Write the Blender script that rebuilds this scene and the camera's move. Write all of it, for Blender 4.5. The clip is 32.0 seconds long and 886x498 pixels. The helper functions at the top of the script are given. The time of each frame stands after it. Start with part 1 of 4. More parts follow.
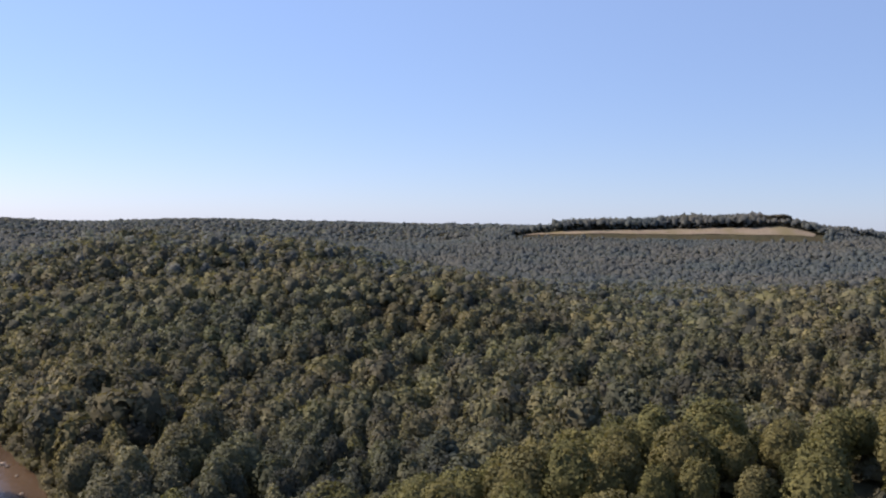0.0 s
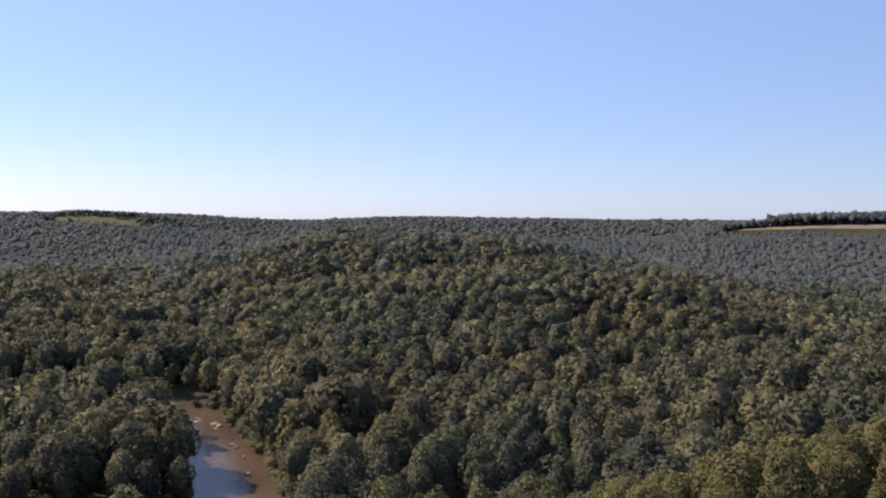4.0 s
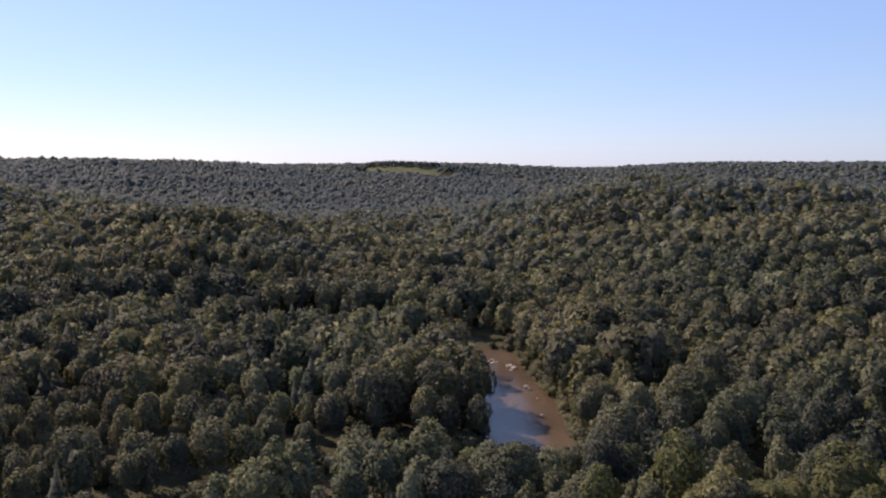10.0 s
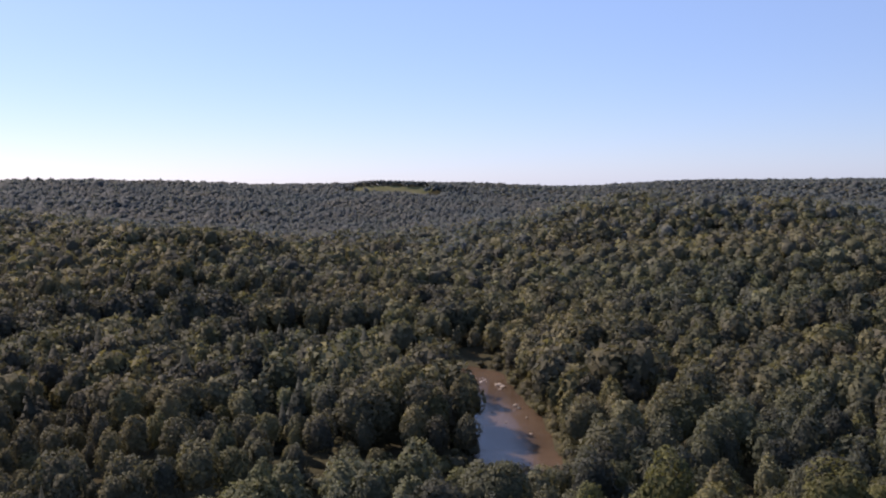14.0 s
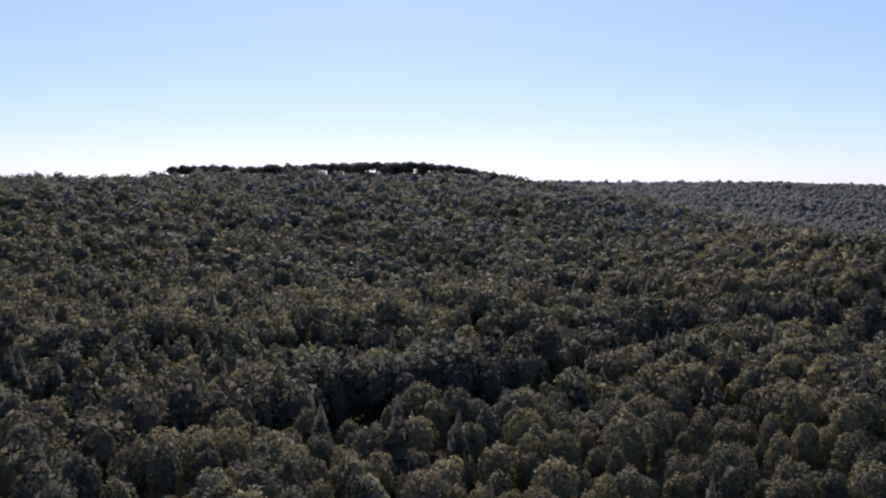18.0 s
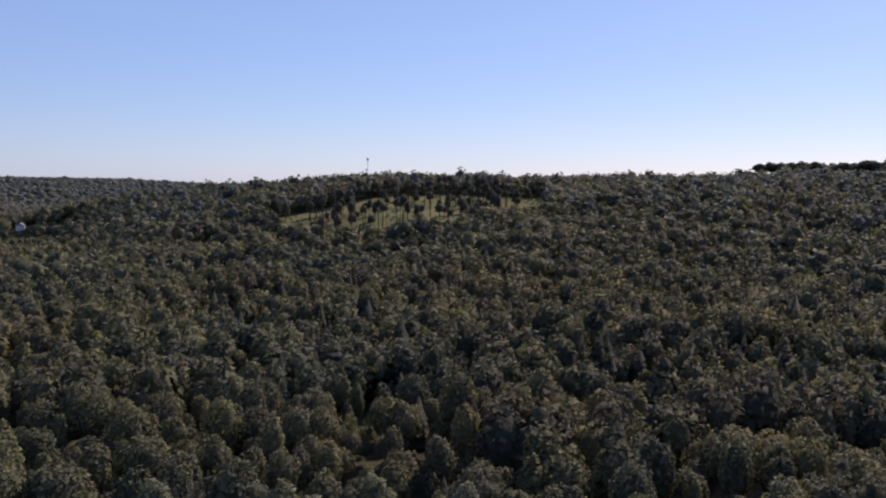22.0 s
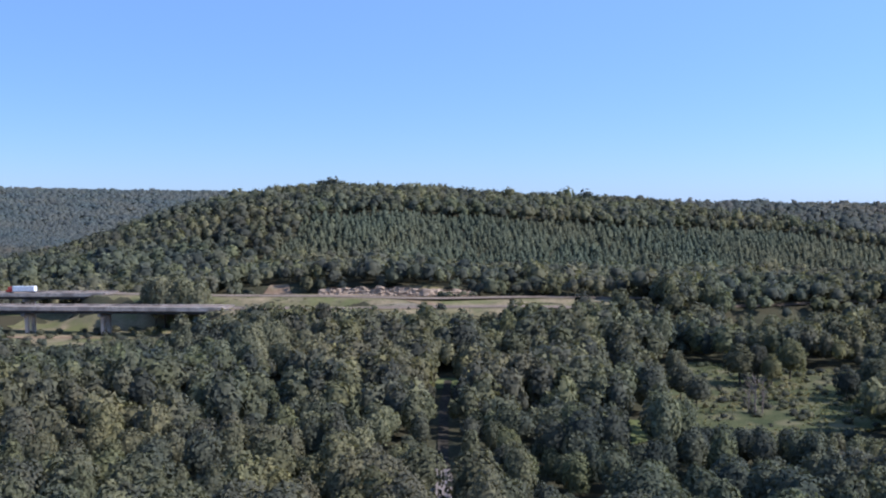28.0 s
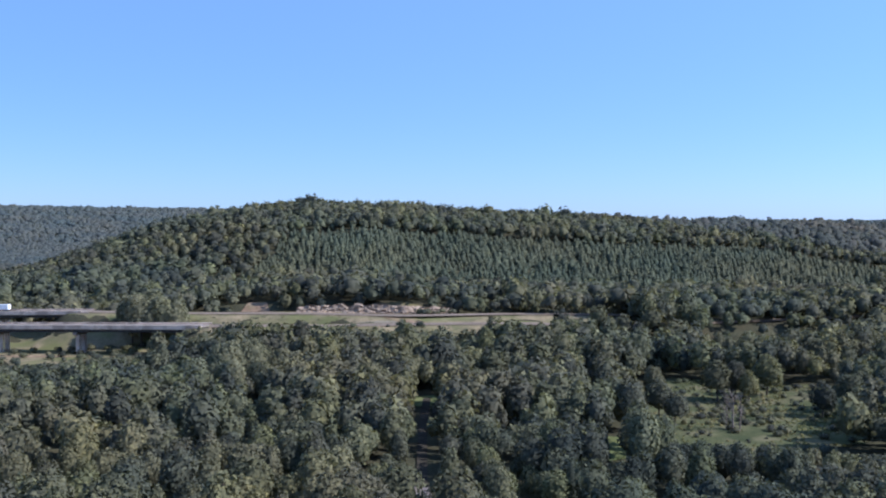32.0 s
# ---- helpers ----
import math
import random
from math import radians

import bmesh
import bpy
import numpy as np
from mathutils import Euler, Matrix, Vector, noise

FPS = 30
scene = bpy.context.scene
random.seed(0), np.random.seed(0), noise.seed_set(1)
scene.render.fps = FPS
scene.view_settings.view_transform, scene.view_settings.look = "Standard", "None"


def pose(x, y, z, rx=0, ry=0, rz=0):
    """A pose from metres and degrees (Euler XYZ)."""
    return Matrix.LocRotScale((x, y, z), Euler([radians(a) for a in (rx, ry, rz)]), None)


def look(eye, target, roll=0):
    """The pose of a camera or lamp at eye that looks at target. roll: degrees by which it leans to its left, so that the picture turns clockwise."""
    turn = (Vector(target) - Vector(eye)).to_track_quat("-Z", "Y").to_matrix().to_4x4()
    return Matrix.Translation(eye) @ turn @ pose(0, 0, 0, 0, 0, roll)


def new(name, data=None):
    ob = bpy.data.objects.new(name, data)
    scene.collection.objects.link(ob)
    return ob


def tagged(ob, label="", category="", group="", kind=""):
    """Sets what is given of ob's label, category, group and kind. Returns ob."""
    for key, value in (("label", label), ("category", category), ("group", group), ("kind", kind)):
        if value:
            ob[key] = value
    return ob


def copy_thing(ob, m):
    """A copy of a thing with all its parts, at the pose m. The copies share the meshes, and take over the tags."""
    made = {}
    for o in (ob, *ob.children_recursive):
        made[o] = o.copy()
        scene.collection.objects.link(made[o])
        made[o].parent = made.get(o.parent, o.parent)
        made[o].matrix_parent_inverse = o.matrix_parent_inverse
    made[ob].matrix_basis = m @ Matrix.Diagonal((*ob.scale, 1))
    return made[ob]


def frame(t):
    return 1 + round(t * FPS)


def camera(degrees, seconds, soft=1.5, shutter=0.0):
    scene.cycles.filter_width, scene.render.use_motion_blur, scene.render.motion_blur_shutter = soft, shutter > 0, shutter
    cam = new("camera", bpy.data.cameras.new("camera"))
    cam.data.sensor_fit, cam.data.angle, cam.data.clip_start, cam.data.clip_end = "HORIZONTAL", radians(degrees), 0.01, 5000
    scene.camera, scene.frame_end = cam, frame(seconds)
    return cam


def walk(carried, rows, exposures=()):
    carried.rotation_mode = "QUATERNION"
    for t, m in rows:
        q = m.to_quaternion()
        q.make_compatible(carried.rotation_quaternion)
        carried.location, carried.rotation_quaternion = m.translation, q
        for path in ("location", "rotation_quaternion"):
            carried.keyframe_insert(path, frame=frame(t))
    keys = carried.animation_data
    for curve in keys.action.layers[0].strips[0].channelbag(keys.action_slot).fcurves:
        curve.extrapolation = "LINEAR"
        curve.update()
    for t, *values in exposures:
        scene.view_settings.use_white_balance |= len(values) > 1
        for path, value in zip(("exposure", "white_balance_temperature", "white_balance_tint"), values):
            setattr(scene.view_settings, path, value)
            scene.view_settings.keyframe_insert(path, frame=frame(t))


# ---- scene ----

# the camera hovers over the valley and turns: seconds, heading, tilt, lean
EYE = Vector((0.0, 0.0, 70.0))
cam = camera(52.21, 32.0, soft=2.1)
TURNS = (
    (0, 0.00, -1.49, 1.11), (0.5, -0.31, -0.97, 1.27), (1, -0.32, -0.88, 1.38),
    (1.5, -0.47, -0.99, 1.36), (2, -0.58, -0.98, 1.32), (2.5, -0.70, -0.77, 1.22),
    (3, -1.42, -0.97, 0.95), (3.5, -8.98, -1.66, 1.05), (5.5, -15.65, -1.86, 0.38),
    (6, -15.65, -2.08, 0.27), (6.5, -23.27, -2.83, 0.06), (7, -29.24, -3.16, -0.31),
    (7.5, -31.86, -3.03, -0.39), (8, -31.93, -2.85, -0.50), (8.5, -31.47, -2.67, 0.01),
    (9, -31.48, -3.06, -0.20), (9.5, -31.40, -3.99, -0.40), (10, -31.23, -5.27, -0.23),
    (10.5, -31.05, -5.58, -0.47), (11, -30.74, -4.42, -0.29), (11.5, -30.57, -3.78, -0.09),
    (12, -30.43, -3.99, -0.16), (12.5, -30.52, -4.11, -0.17), (13, -30.46, -3.89, -0.39),
    (13.5, -30.31, -4.02, -0.55), (15.5, -38.75, -4.17, 0.24), (16, -46.30, -4.27, 0.42),
    (16.5, -52.30, -3.61, 0.11), (17, -58.44, -3.92, 0.30), (17.5, -68.06, -3.70, 0.38),
    (18, -71.95, -3.77, 0.26), (18.5, -76.26, -3.64, -0.05), (19, -82.05, -3.90, -0.35),
    (19.5, -86.19, -3.97, -0.29), (20, -99.89, -3.32, 0.17), (20.5, -107.44, -2.87, 0.13),
    (21, -108.71, -2.70, 0.23), (21.5, -108.47, -3.49, 0.44), (22, -107.72, -4.13, 0.41),
    (22.5, -111.32, -4.52, 0.71), (23, -122.79, -4.42, 1.06), (23.5, -128.04, -4.55, 0.75),
    (24, -131.46, -4.22, 0.38), (24.5, -143.65, -3.04, 0.90), (25, -150.09, -3.48, 1.06),
    (25.5, -151.11, -3.75, 1.03), (26, -158.21, -2.08, 0.98), (26.5, -169.40, -1.35, 0.35),
    (28.5, -179.87, -2.78, -0.12), (29, -179.39, -2.31, 0.09), (29.5, -178.76, -2.87, -0.02),
    (30, -179.14, -2.90, 0.39), (30.5, -179.24, -3.00, 0.30), (31, -178.09, -2.17, -0.36),
    (31.5, -178.20, -1.62, -0.67), (32, -178.36, -1.57, -0.13),
)


def aim(heading, tilt, lean):
    a, e = radians(heading), radians(tilt)
    way = Vector((math.sin(a) * math.cos(e), math.cos(a) * math.cos(e), math.sin(e)))
    return look(EYE, EYE + way * 100, lean)


# the camera's own exposure and white balance drift as it turns past the sun
LIGHTNESS = ((0, 0.82, 6800, 23), (6, 0.78, 6850, 25), (13, 0.67, 6800, 27), (18, 0.56, 6400, 30), (21, 0.33, 6700, 29), (23.5, 0.40, 6450, 23), (26, 0.71, 5850, 21), (29, 0.91, 5350, 15), (32, 0.91, 5300, 15))
walk(cam, [(t, aim(a, e, r)) for t, a, e, r in TURNS], LIGHTNESS)

# ---- sky and sun ----
SUN_AZ, SUN_EL = -76.0, 36.0
world = bpy.data.worlds.new("sky")
scene.world = world
world.use_nodes = True
wn, wl = world.node_tree.nodes, world.node_tree.links
sky = wn.new("ShaderNodeTexSky")
sky.sky_type = "NISHITA"
sky.sun_disc = False
sky.sun_elevation, sky.sun_rotation = radians(SUN_EL), radians(SUN_AZ)
sky.altitude, sky.air_density, sky.dust_density, sky.ozone_density = 900, 1.0, 0.7, 3.0
wn["Background"].inputs["Strength"].default_value = 0.077
clear = wn.new("ShaderNodeHueSaturation")
clear.inputs["Saturation"].default_value = 1.18
hue = wn.new("ShaderNodeMix")
hue.data_type, hue.blend_type = "RGBA", "MULTIPLY"
hue.inputs[0].default_value, hue.inputs[7].default_value = 1.0, (0.94, 1.0, 1.075, 1)
even = wn.new("ShaderNodeMix")
even.data_type = "RGBA"
even.inputs[0].default_value, even.inputs[7].default_value = 0.50, (4.1, 5.1, 6.9, 1)      # clear summer blue, evened towards the horizon
wl.new(sky.outputs["Color"], even.inputs[6])
wl.new(even.outputs[2], hue.inputs[6])
wl.new(hue.outputs[2], clear.inputs["Color"])
sun_way = Vector((math.sin(radians(SUN_AZ)) * math.cos(radians(SUN_EL)), math.cos(radians(SUN_AZ)) * math.cos(radians(SUN_EL)), math.sin(radians(SUN_EL))))
# the clear sky pales towards the sun's side
side = wn.new("ShaderNodeVectorMath")
side.operation = "DOT_PRODUCT"
side.inputs[1].default_value = sun_way
wl.new(wn.new("ShaderNodeTexCoord").outputs["Generated"], side.inputs[0])
pale = wn.new("ShaderNodeMapRange")
pale.interpolation_type = "SMOOTHSTEP"
for key, value in (("From Min", -0.75), ("From Max", 0.75), ("To Min", 0.82), ("To Max", 1.13)):
    pale.inputs[key].default_value = value
wl.new(side.outputs["Value"], pale.inputs["Value"])
glow = wn.new("ShaderNodeVectorMath")
glow.operation = "SCALE"
wl.new(clear.outputs["Color"], glow.inputs[0])
wl.new(pale.outputs["Result"], glow.inputs["Scale"])
wl.new(glow.outputs["Vector"], wn["Background"].inputs["Color"])
sun = new("sun", bpy.data.lights.new("sun", "SUN"))
sun.data.energy, sun.data.angle, sun.data.color = 4.2, radians(0.53), (1.0, 0.92, 0.80)
sun.matrix_world = look(sun_way * 500, (0, 0, 0))

# ---- materials ----
def material(name, rough=0.8, metal=0.0, gloss=0.3):
    m = bpy.data.materials.new(name)
    m.use_nodes = True
    b = m.node_tree.nodes["Principled BSDF"]
    b.inputs["Roughness"].default_value, b.inputs["Metallic"].default_value = rough, metal
    b.inputs["Specular IOR Level"].default_value = gloss
    return m, m.node_tree.nodes, m.node_tree.links, b


def ramp(n, stops):
    r = n.new("ShaderNodeValToRGB")
    e = r.color_ramp.elements
    while len(e) < len(stops):
        e.new(0.5)
    for k, (p, c) in enumerate(stops):
        e[k].position, e[k].color = p, (*c, 1)
    return r


def noise_node(n, l, scale, detail=4.0, where=None):
    t = n.new("ShaderNodeTexNoise")
    t.inputs["Scale"].default_value, t.inputs["Detail"].default_value = scale, detail
    if where is None:
        g = n.new("ShaderNodeNewGeometry")
        where = g.outputs["Position"]
    l.new(where, t.inputs["Vector"])
    return t


def mixed(n, l, a, b, fac, mode="MIX"):
    x = n.new("ShaderNodeMix")
    x.data_type, x.blend_type = "RGBA", mode
    for sock, v in ((x.inputs[0], fac), (x.inputs[6], a), (x.inputs[7], b)):
        if isinstance(v, (int, float)):
            sock.default_value = v
        elif isinstance(v, tuple):
            sock.default_value = (*v, 1)
        else:
            l.new(v, sock)
    return x.outputs[2]


def surface(name, low, high, scale, fine=None, rough=0.85, bump=0.3, dist=0.05, gloss=0.3, metal=0.0, stain=None, stain_scale=0.05):
    """A mottled surface: two tones at one scale, finer grain, broad stains and a little relief."""
    m, n, l, b = material(name, rough, metal, gloss)
    a = noise_node(n, l, scale, 6)
    r = ramp(n, [(0.32, low), (0.68, high)])
    l.new(a.outputs["Fac"], r.inputs[0])
    col = r.outputs[0]
    f = noise_node(n, l, fine or scale * 9, 3)
    rf = ramp(n, [(0.3, (0.72, 0.72, 0.72)), (0.7, (1.15, 1.15, 1.15))])
    l.new(f.outputs["Fac"], rf.inputs[0])
    col = mixed(n, l, col, rf.outputs[0], 1.0, "MULTIPLY")
    if stain:
        s = noise_node(n, l, stain_scale, 5)
        rs = ramp(n, [(0.45, (0, 0, 0)), (0.62, (1, 1, 1))])
        l.new(s.outputs["Fac"], rs.inputs[0])
        col = mixed(n, l, col, stain, rs.outputs[0])
    l.new(col, b.inputs["Base Color"])
    if bump:
        bp = n.new("ShaderNodeBump")
        bp.inputs["Strength"].default_value, bp.inputs["Distance"].default_value = bump, dist
        l.new(f.outputs["Fac"], bp.inputs["Height"])
        l.new(bp.outputs["Normal"], b.inputs["Normal"])
    return m


def foliage(name, tones, own=False, through_light=0.32, clump=0.9, relief=0.5):
    """Leaves: the tone runs from tree to tree and a little from spray to spray, with some light let through."""
    m, n, l, b = material(name, 0.85, 0, 0.12)
    if own:
        tree = n.new("ShaderNodeObjectInfo").outputs["Random"]
    else:
        at = n.new("ShaderNodeAttribute")
        at.attribute_name = "tint"
        tree = at.outputs["Fac"]
    r = ramp(n, [(k / (len(tones) - 1), c) for k, c in enumerate(tones)])
    l.new(tree, r.inputs[0])
    one = n.new("ShaderNodeAttribute")
    one.attribute_name = "leaf"
    leaf = ramp(n, [(0.0, (0.72, 0.74, 0.76)), (0.55, (1.0, 1.0, 1.0)), (1.0, (1.32, 1.28, 1.12))])
    l.new(one.outputs["Fac"], leaf.inputs[0])
    col = mixed(n, l, r.outputs[0], leaf.outputs[0], 1.0, "MULTIPLY")
    grain = noise_node(n, l, 0.8, 3)
    rg = ramp(n, [(0.3, (0.84, 0.86, 0.84)), (0.7, (1.14, 1.12, 1.09))])
    l.new(grain.outputs["Fac"], rg.inputs[0])
    col = mixed(n, l, col, rg.outputs[0], 1.0, "MULTIPLY")
    broad = noise_node(n, l, 0.011, 3)
    rb = ramp(n, [(0.35, (0.85, 0.93, 0.9)), (0.65, (1.12, 1.04, 0.9))])
    l.new(broad.outputs["Fac"], rb.inputs[0])
    col = mixed(n, l, col, rb.outputs[0], 1.0, "MULTIPLY")
    l.new(col, b.inputs["Base Color"])
    tuft = noise_node(n, l, clump, 4)
    bp = n.new("ShaderNodeBump")
    bp.inputs["Strength"].default_value, bp.inputs["Distance"].default_value = relief, 0.7 / clump
    l.new(tuft.outputs["Fac"], bp.inputs["Height"])
    l.new(bp.outputs["Normal"], b.inputs["Normal"])
    tr = n.new("ShaderNodeBsdfTranslucent")
    l.new(mixed(n, l, col, (1.05, 1.05, 0.80), 1.0, "MULTIPLY"), tr.inputs["Color"])
    ms = n.new("ShaderNodeMixShader")
    ms.inputs[0].default_value = through_light
    l.new(b.outputs[0], ms.inputs[1])
    l.new(tr.outputs[0], ms.inputs[2])
    l.new(ms.outputs[0], n["Material Output"].inputs["Surface"])
    return m


GREENS = ((0.059, 0.062, 0.055), (0.091, 0.089, 0.072), (0.117, 0.116, 0.069), (0.079, 0.084, 0.072), (0.131, 0.127, 0.084), (0.105, 0.102, 0.083), (0.147, 0.145, 0.082), (0.168, 0.161, 0.106))
DARK_PINES = ((0.032, 0.037, 0.032), (0.045, 0.050, 0.041), (0.059, 0.063, 0.048))
PINES = ((0.078, 0.086, 0.062), (0.100, 0.106, 0.074), (0.118, 0.122, 0.080))
GRASSES = ((0.120, 0.122, 0.048), (0.160, 0.150, 0.066), (0.200, 0.170, 0.085))
M_TUFT = foliage("tall_grass", GRASSES, through_light=0.3)
# leaf tones pushed pale and blue: distance haze put into the colour
HAZE_BLUE = ((0.109, 0.124, 0.135), (0.123, 0.137, 0.146), (0.133, 0.147, 0.148), (0.138, 0.149, 0.154))
SUNNY = ((0.089, 0.097, 0.050), (0.115, 0.117, 0.056), (0.107, 0.106, 0.058), (0.129, 0.124, 0.060))
M_LEAF_SUN = foliage("yellow_green_leaves", SUNNY, own=True, clump=1.5)
M_HAZE_BLUE = foliage("haze_blue_leaves", HAZE_BLUE, through_light=0.42, relief=0.3)
M_LEAF = foliage("leaves", GREENS)
# in-between tones for middle distances: a weaker haze put into the leaf colour
HAZE_GREEN = ((0.093, 0.099, 0.092), (0.113, 0.115, 0.106), (0.127, 0.125, 0.114), (0.137, 0.127, 0.116))
M_HAZE_GREEN = foliage("haze_green_leaves", HAZE_GREEN, through_light=0.4, relief=0.3)
PALE = ((0.150, 0.152, 0.108), (0.188, 0.184, 0.132), (0.168, 0.170, 0.112))
M_LEAF_PALE = foliage("pale_leaves", PALE, own=True, clump=1.4)
M_LEAF_OWN = foliage("leaves_single", GREENS, own=True, clump=1.3)
M_LEAF_HAZE = foliage("haze_leaves_single", HAZE_GREEN, own=True, through_light=0.42, clump=1.3)
M_LEAF_NEAR = foliage("leaves_near", GREENS, clump=1.1)
M_PINE = foliage("needles", PINES, through_light=0.12)
M_DARK_PINE = foliage("dark_needles", DARK_PINES, through_light=0.10)
M_BARK = surface("bark", (0.05, 0.04, 0.03), (0.13, 0.11, 0.09), 2.0, bump=0.6, gloss=0.0, rough=1.0)
M_DEAD = surface("dead_wood", (0.16, 0.125, 0.10), (0.25, 0.20, 0.16), 3.0, bump=0.4)
M_FLOOR = surface("forest_floor", (0.045, 0.044, 0.028), (0.080, 0.075, 0.045), 0.09, 0.9, bump=0.6, dist=0.4, stain=(0.06, 0.052, 0.032), gloss=0.0, rough=1.0)
M_GRASS = surface("meadow_grass", (0.060, 0.068, 0.034), (0.105, 0.106, 0.050), 0.10, 1.3, bump=0.6, dist=0.2, stain=(0.135, 0.12, 0.066), stain_scale=0.09, gloss=0.0, rough=1.0)
M_SLOPE = surface("pale_slope_grass", (0.12, 0.122, 0.058), (0.19, 0.175, 0.09), 0.05, 0.8, bump=0.5, dist=0.2, gloss=0.0, rough=1.0)
M_LAWN = surface("bright_grass", (0.095, 0.108, 0.042), (0.16, 0.166, 0.068), 0.12, 1.2, bump=0.5, dist=0.15, gloss=0.0, rough=1.0)
M_VERGE = surface("verge_grass", (0.14, 0.125, 0.07), (0.28, 0.215, 0.13), 0.09, 1.2, bump=0.5, dist=0.2, stain=(0.135, 0.132, 0.058), stain_scale=0.05, gloss=0.0, rough=1.0)
M_DRY = surface("dry_grass", (0.20, 0.165, 0.12), (0.255, 0.212, 0.155), 0.06, 0.8, bump=0.4, dist=0.2, stain=(0.17, 0.145, 0.085), stain_scale=0.03, gloss=0.0, rough=1.0)
M_DIRT = surface("bare_earth", (0.19, 0.125, 0.08), (0.34, 0.24, 0.16), 0.12, 1.6, bump=0.6, dist=0.25, stain=(0.15, 0.13, 0.06), stain_scale=0.05, gloss=0.0, rough=1.0)
M_STONE = surface("pale_rock", (0.25, 0.21, 0.165), (0.42, 0.36, 0.29), 0.6, 4, bump=0.7, dist=0.2, gloss=0.0, rough=1.0)
M_ROCK = surface("tan_rock", (0.25, 0.185, 0.13), (0.36, 0.27, 0.195), 0.5, 4, bump=0.7, dist=0.2, gloss=0.0, rough=1.0)
M_ROAD = surface("asphalt", (0.17, 0.132, 0.10), (0.235, 0.185, 0.14), 0.25, 3, bump=0.2, dist=0.02, gloss=0.0, rough=1.0)
M_CONCRETE = surface("concrete", (0.25, 0.20, 0.16), (0.34, 0.275, 0.22), 0.25, 2.5, bump=0.2, dist=0.03, stain=(0.20, 0.17, 0.145), stain_scale=0.12, gloss=0.0, rough=1.0)
M_PARAPET = surface("pale_concrete", (0.58, 0.44, 0.335), (0.72, 0.56, 0.43), 0.25, 2.5, bump=0.2, dist=0.03, stain=(0.36, 0.275, 0.215), stain_scale=0.12, gloss=0.0, rough=1.0)
M_STEEL = surface("weathered_steel", (0.045, 0.038, 0.034), (0.085, 0.068, 0.058), 0.4, 4, rough=0.6, bump=0.15)


def water():
    m, n, l, b = material("brown_water", 0.2, 0, 0.2)
    t = noise_node(n, l, 0.035, 4)
    r = ramp(n, [(0.35, (0.070, 0.048, 0.032)), (0.65, (0.104, 0.071, 0.046))])
    l.new(t.outputs["Fac"], r.inputs[0])
    l.new(r.outputs[0], b.inputs["Base Color"])
    w = noise_node(n, l, 0.9, 5)
    bp = n.new("ShaderNodeBump")
    bp.inputs["Strength"].default_value, bp.inputs["Distance"].default_value = 0.5, 0.2
    l.new(w.outputs["Fac"], bp.inputs["Height"])
    l.new(bp.outputs["Normal"], b.inputs["Normal"])
    return m


M_WATER = water()
M_FOAM = surface("white_water", (0.6, 0.58, 0.54), (0.8, 0.79, 0.76), 1.5, 8, bump=0.4)

# ---- the lie of the land ----
def polar(heading, reach):
    return reach * math.sin(radians(heading)), reach * math.cos(radians(heading))


def to_line(x, y, pts):
    """Distance to a run of points, and how far along it (0 to 1)."""
    best, along = np.full(np.shape(x), 1e9), np.zeros(np.shape(x))
    n = len(pts) - 1
    for i in range(n):
        (ax, ay), (bx, by) = pts[i], pts[i + 1]
        dx, dy = bx - ax, by - ay
        t = np.clip(((x - ax) * dx + (y - ay) * dy) / (dx * dx + dy * dy), 0, 1)
        d = np.hypot(x - ax - t * dx, y - ay - t * dy)
        along = np.where(d < best, (i + t) / n, along)
        best = np.minimum(best, d)
    return best, along


def to_crest(x, y, pts):
    """Distance to a crest, and the place along it (0 to 1) eased between neighbouring stretches, so that no fold runs down the slope."""
    runs, n = [], len(pts) - 1
    for i in range(n):
        (ax, ay), (bx, by) = pts[i], pts[i + 1]
        dx, dy = bx - ax, by - ay
        t = np.clip(((x - ax) * dx + (y - ay) * dy) / (dx * dx + dy * dy), 0, 1)
        runs.append((np.hypot(x - ax - t * dx, y - ay - t * dy), (i + t) / n))
    best = np.minimum.reduce([d for d, s in runs])
    share = [np.exp((best - d) / 14) for d, s in runs]
    return best, sum(w * s for w, (d, s) in zip(share, runs)) / sum(share)


def ease(t):
    t = np.clip(t, 0, 1)
    return t * t * (3 - 2 * t)


HILLS = []


def hill(crest, tops, near, far):
    """A ridge: crest points as (heading, reach), heights along it, and the run of its slopes towards and away from the valley."""
    HILLS.append(([polar(*p) for p in crest], tops, near, far))


hill([(-30, 860), (-18, 840), (-10, 790), (-4, 700), (0, 640)], (12, 46, 40, 20, 0), 330, 260)      # wooded hill over the river
hill([(-14, 600), (-7, 570), (-1, 520), (4, 470), (9, 420)], (20, 28, 22, 7, 0), 200, 110)          # its lower shoulder
hill([(-56, 590), (-51, 600), (-46, 600), (-40, 610), (-34, 640)], (20, 30, 30, 18, 0), 150, 180)     # knob in the bend
hill([(-66, 1350), (-54, 1450), (-44, 1500), (-36, 1500)], (66, 68, 62, 50), 620, 500)                # long ridge behind it
hill([(-92, 960), (-84, 1000), (-74, 1000), (-69, 1020), (-66, 1060)], (60, 68, 74.5, 66, 44), 600, 500)  # ridge with the grove
hill([(-132.2, 785), (-130.3, 800), (-128.8, 815), (-127, 830), (-125, 842), (-122.5, 850), (-118, 860), (-112, 860), (-106, 880), (-99, 900), (-91, 930)], (6, 23, 36, 43, 48, 51.5, 53.5, 60, 61, 52, 49), 560, 300)   # ridge with the open slope
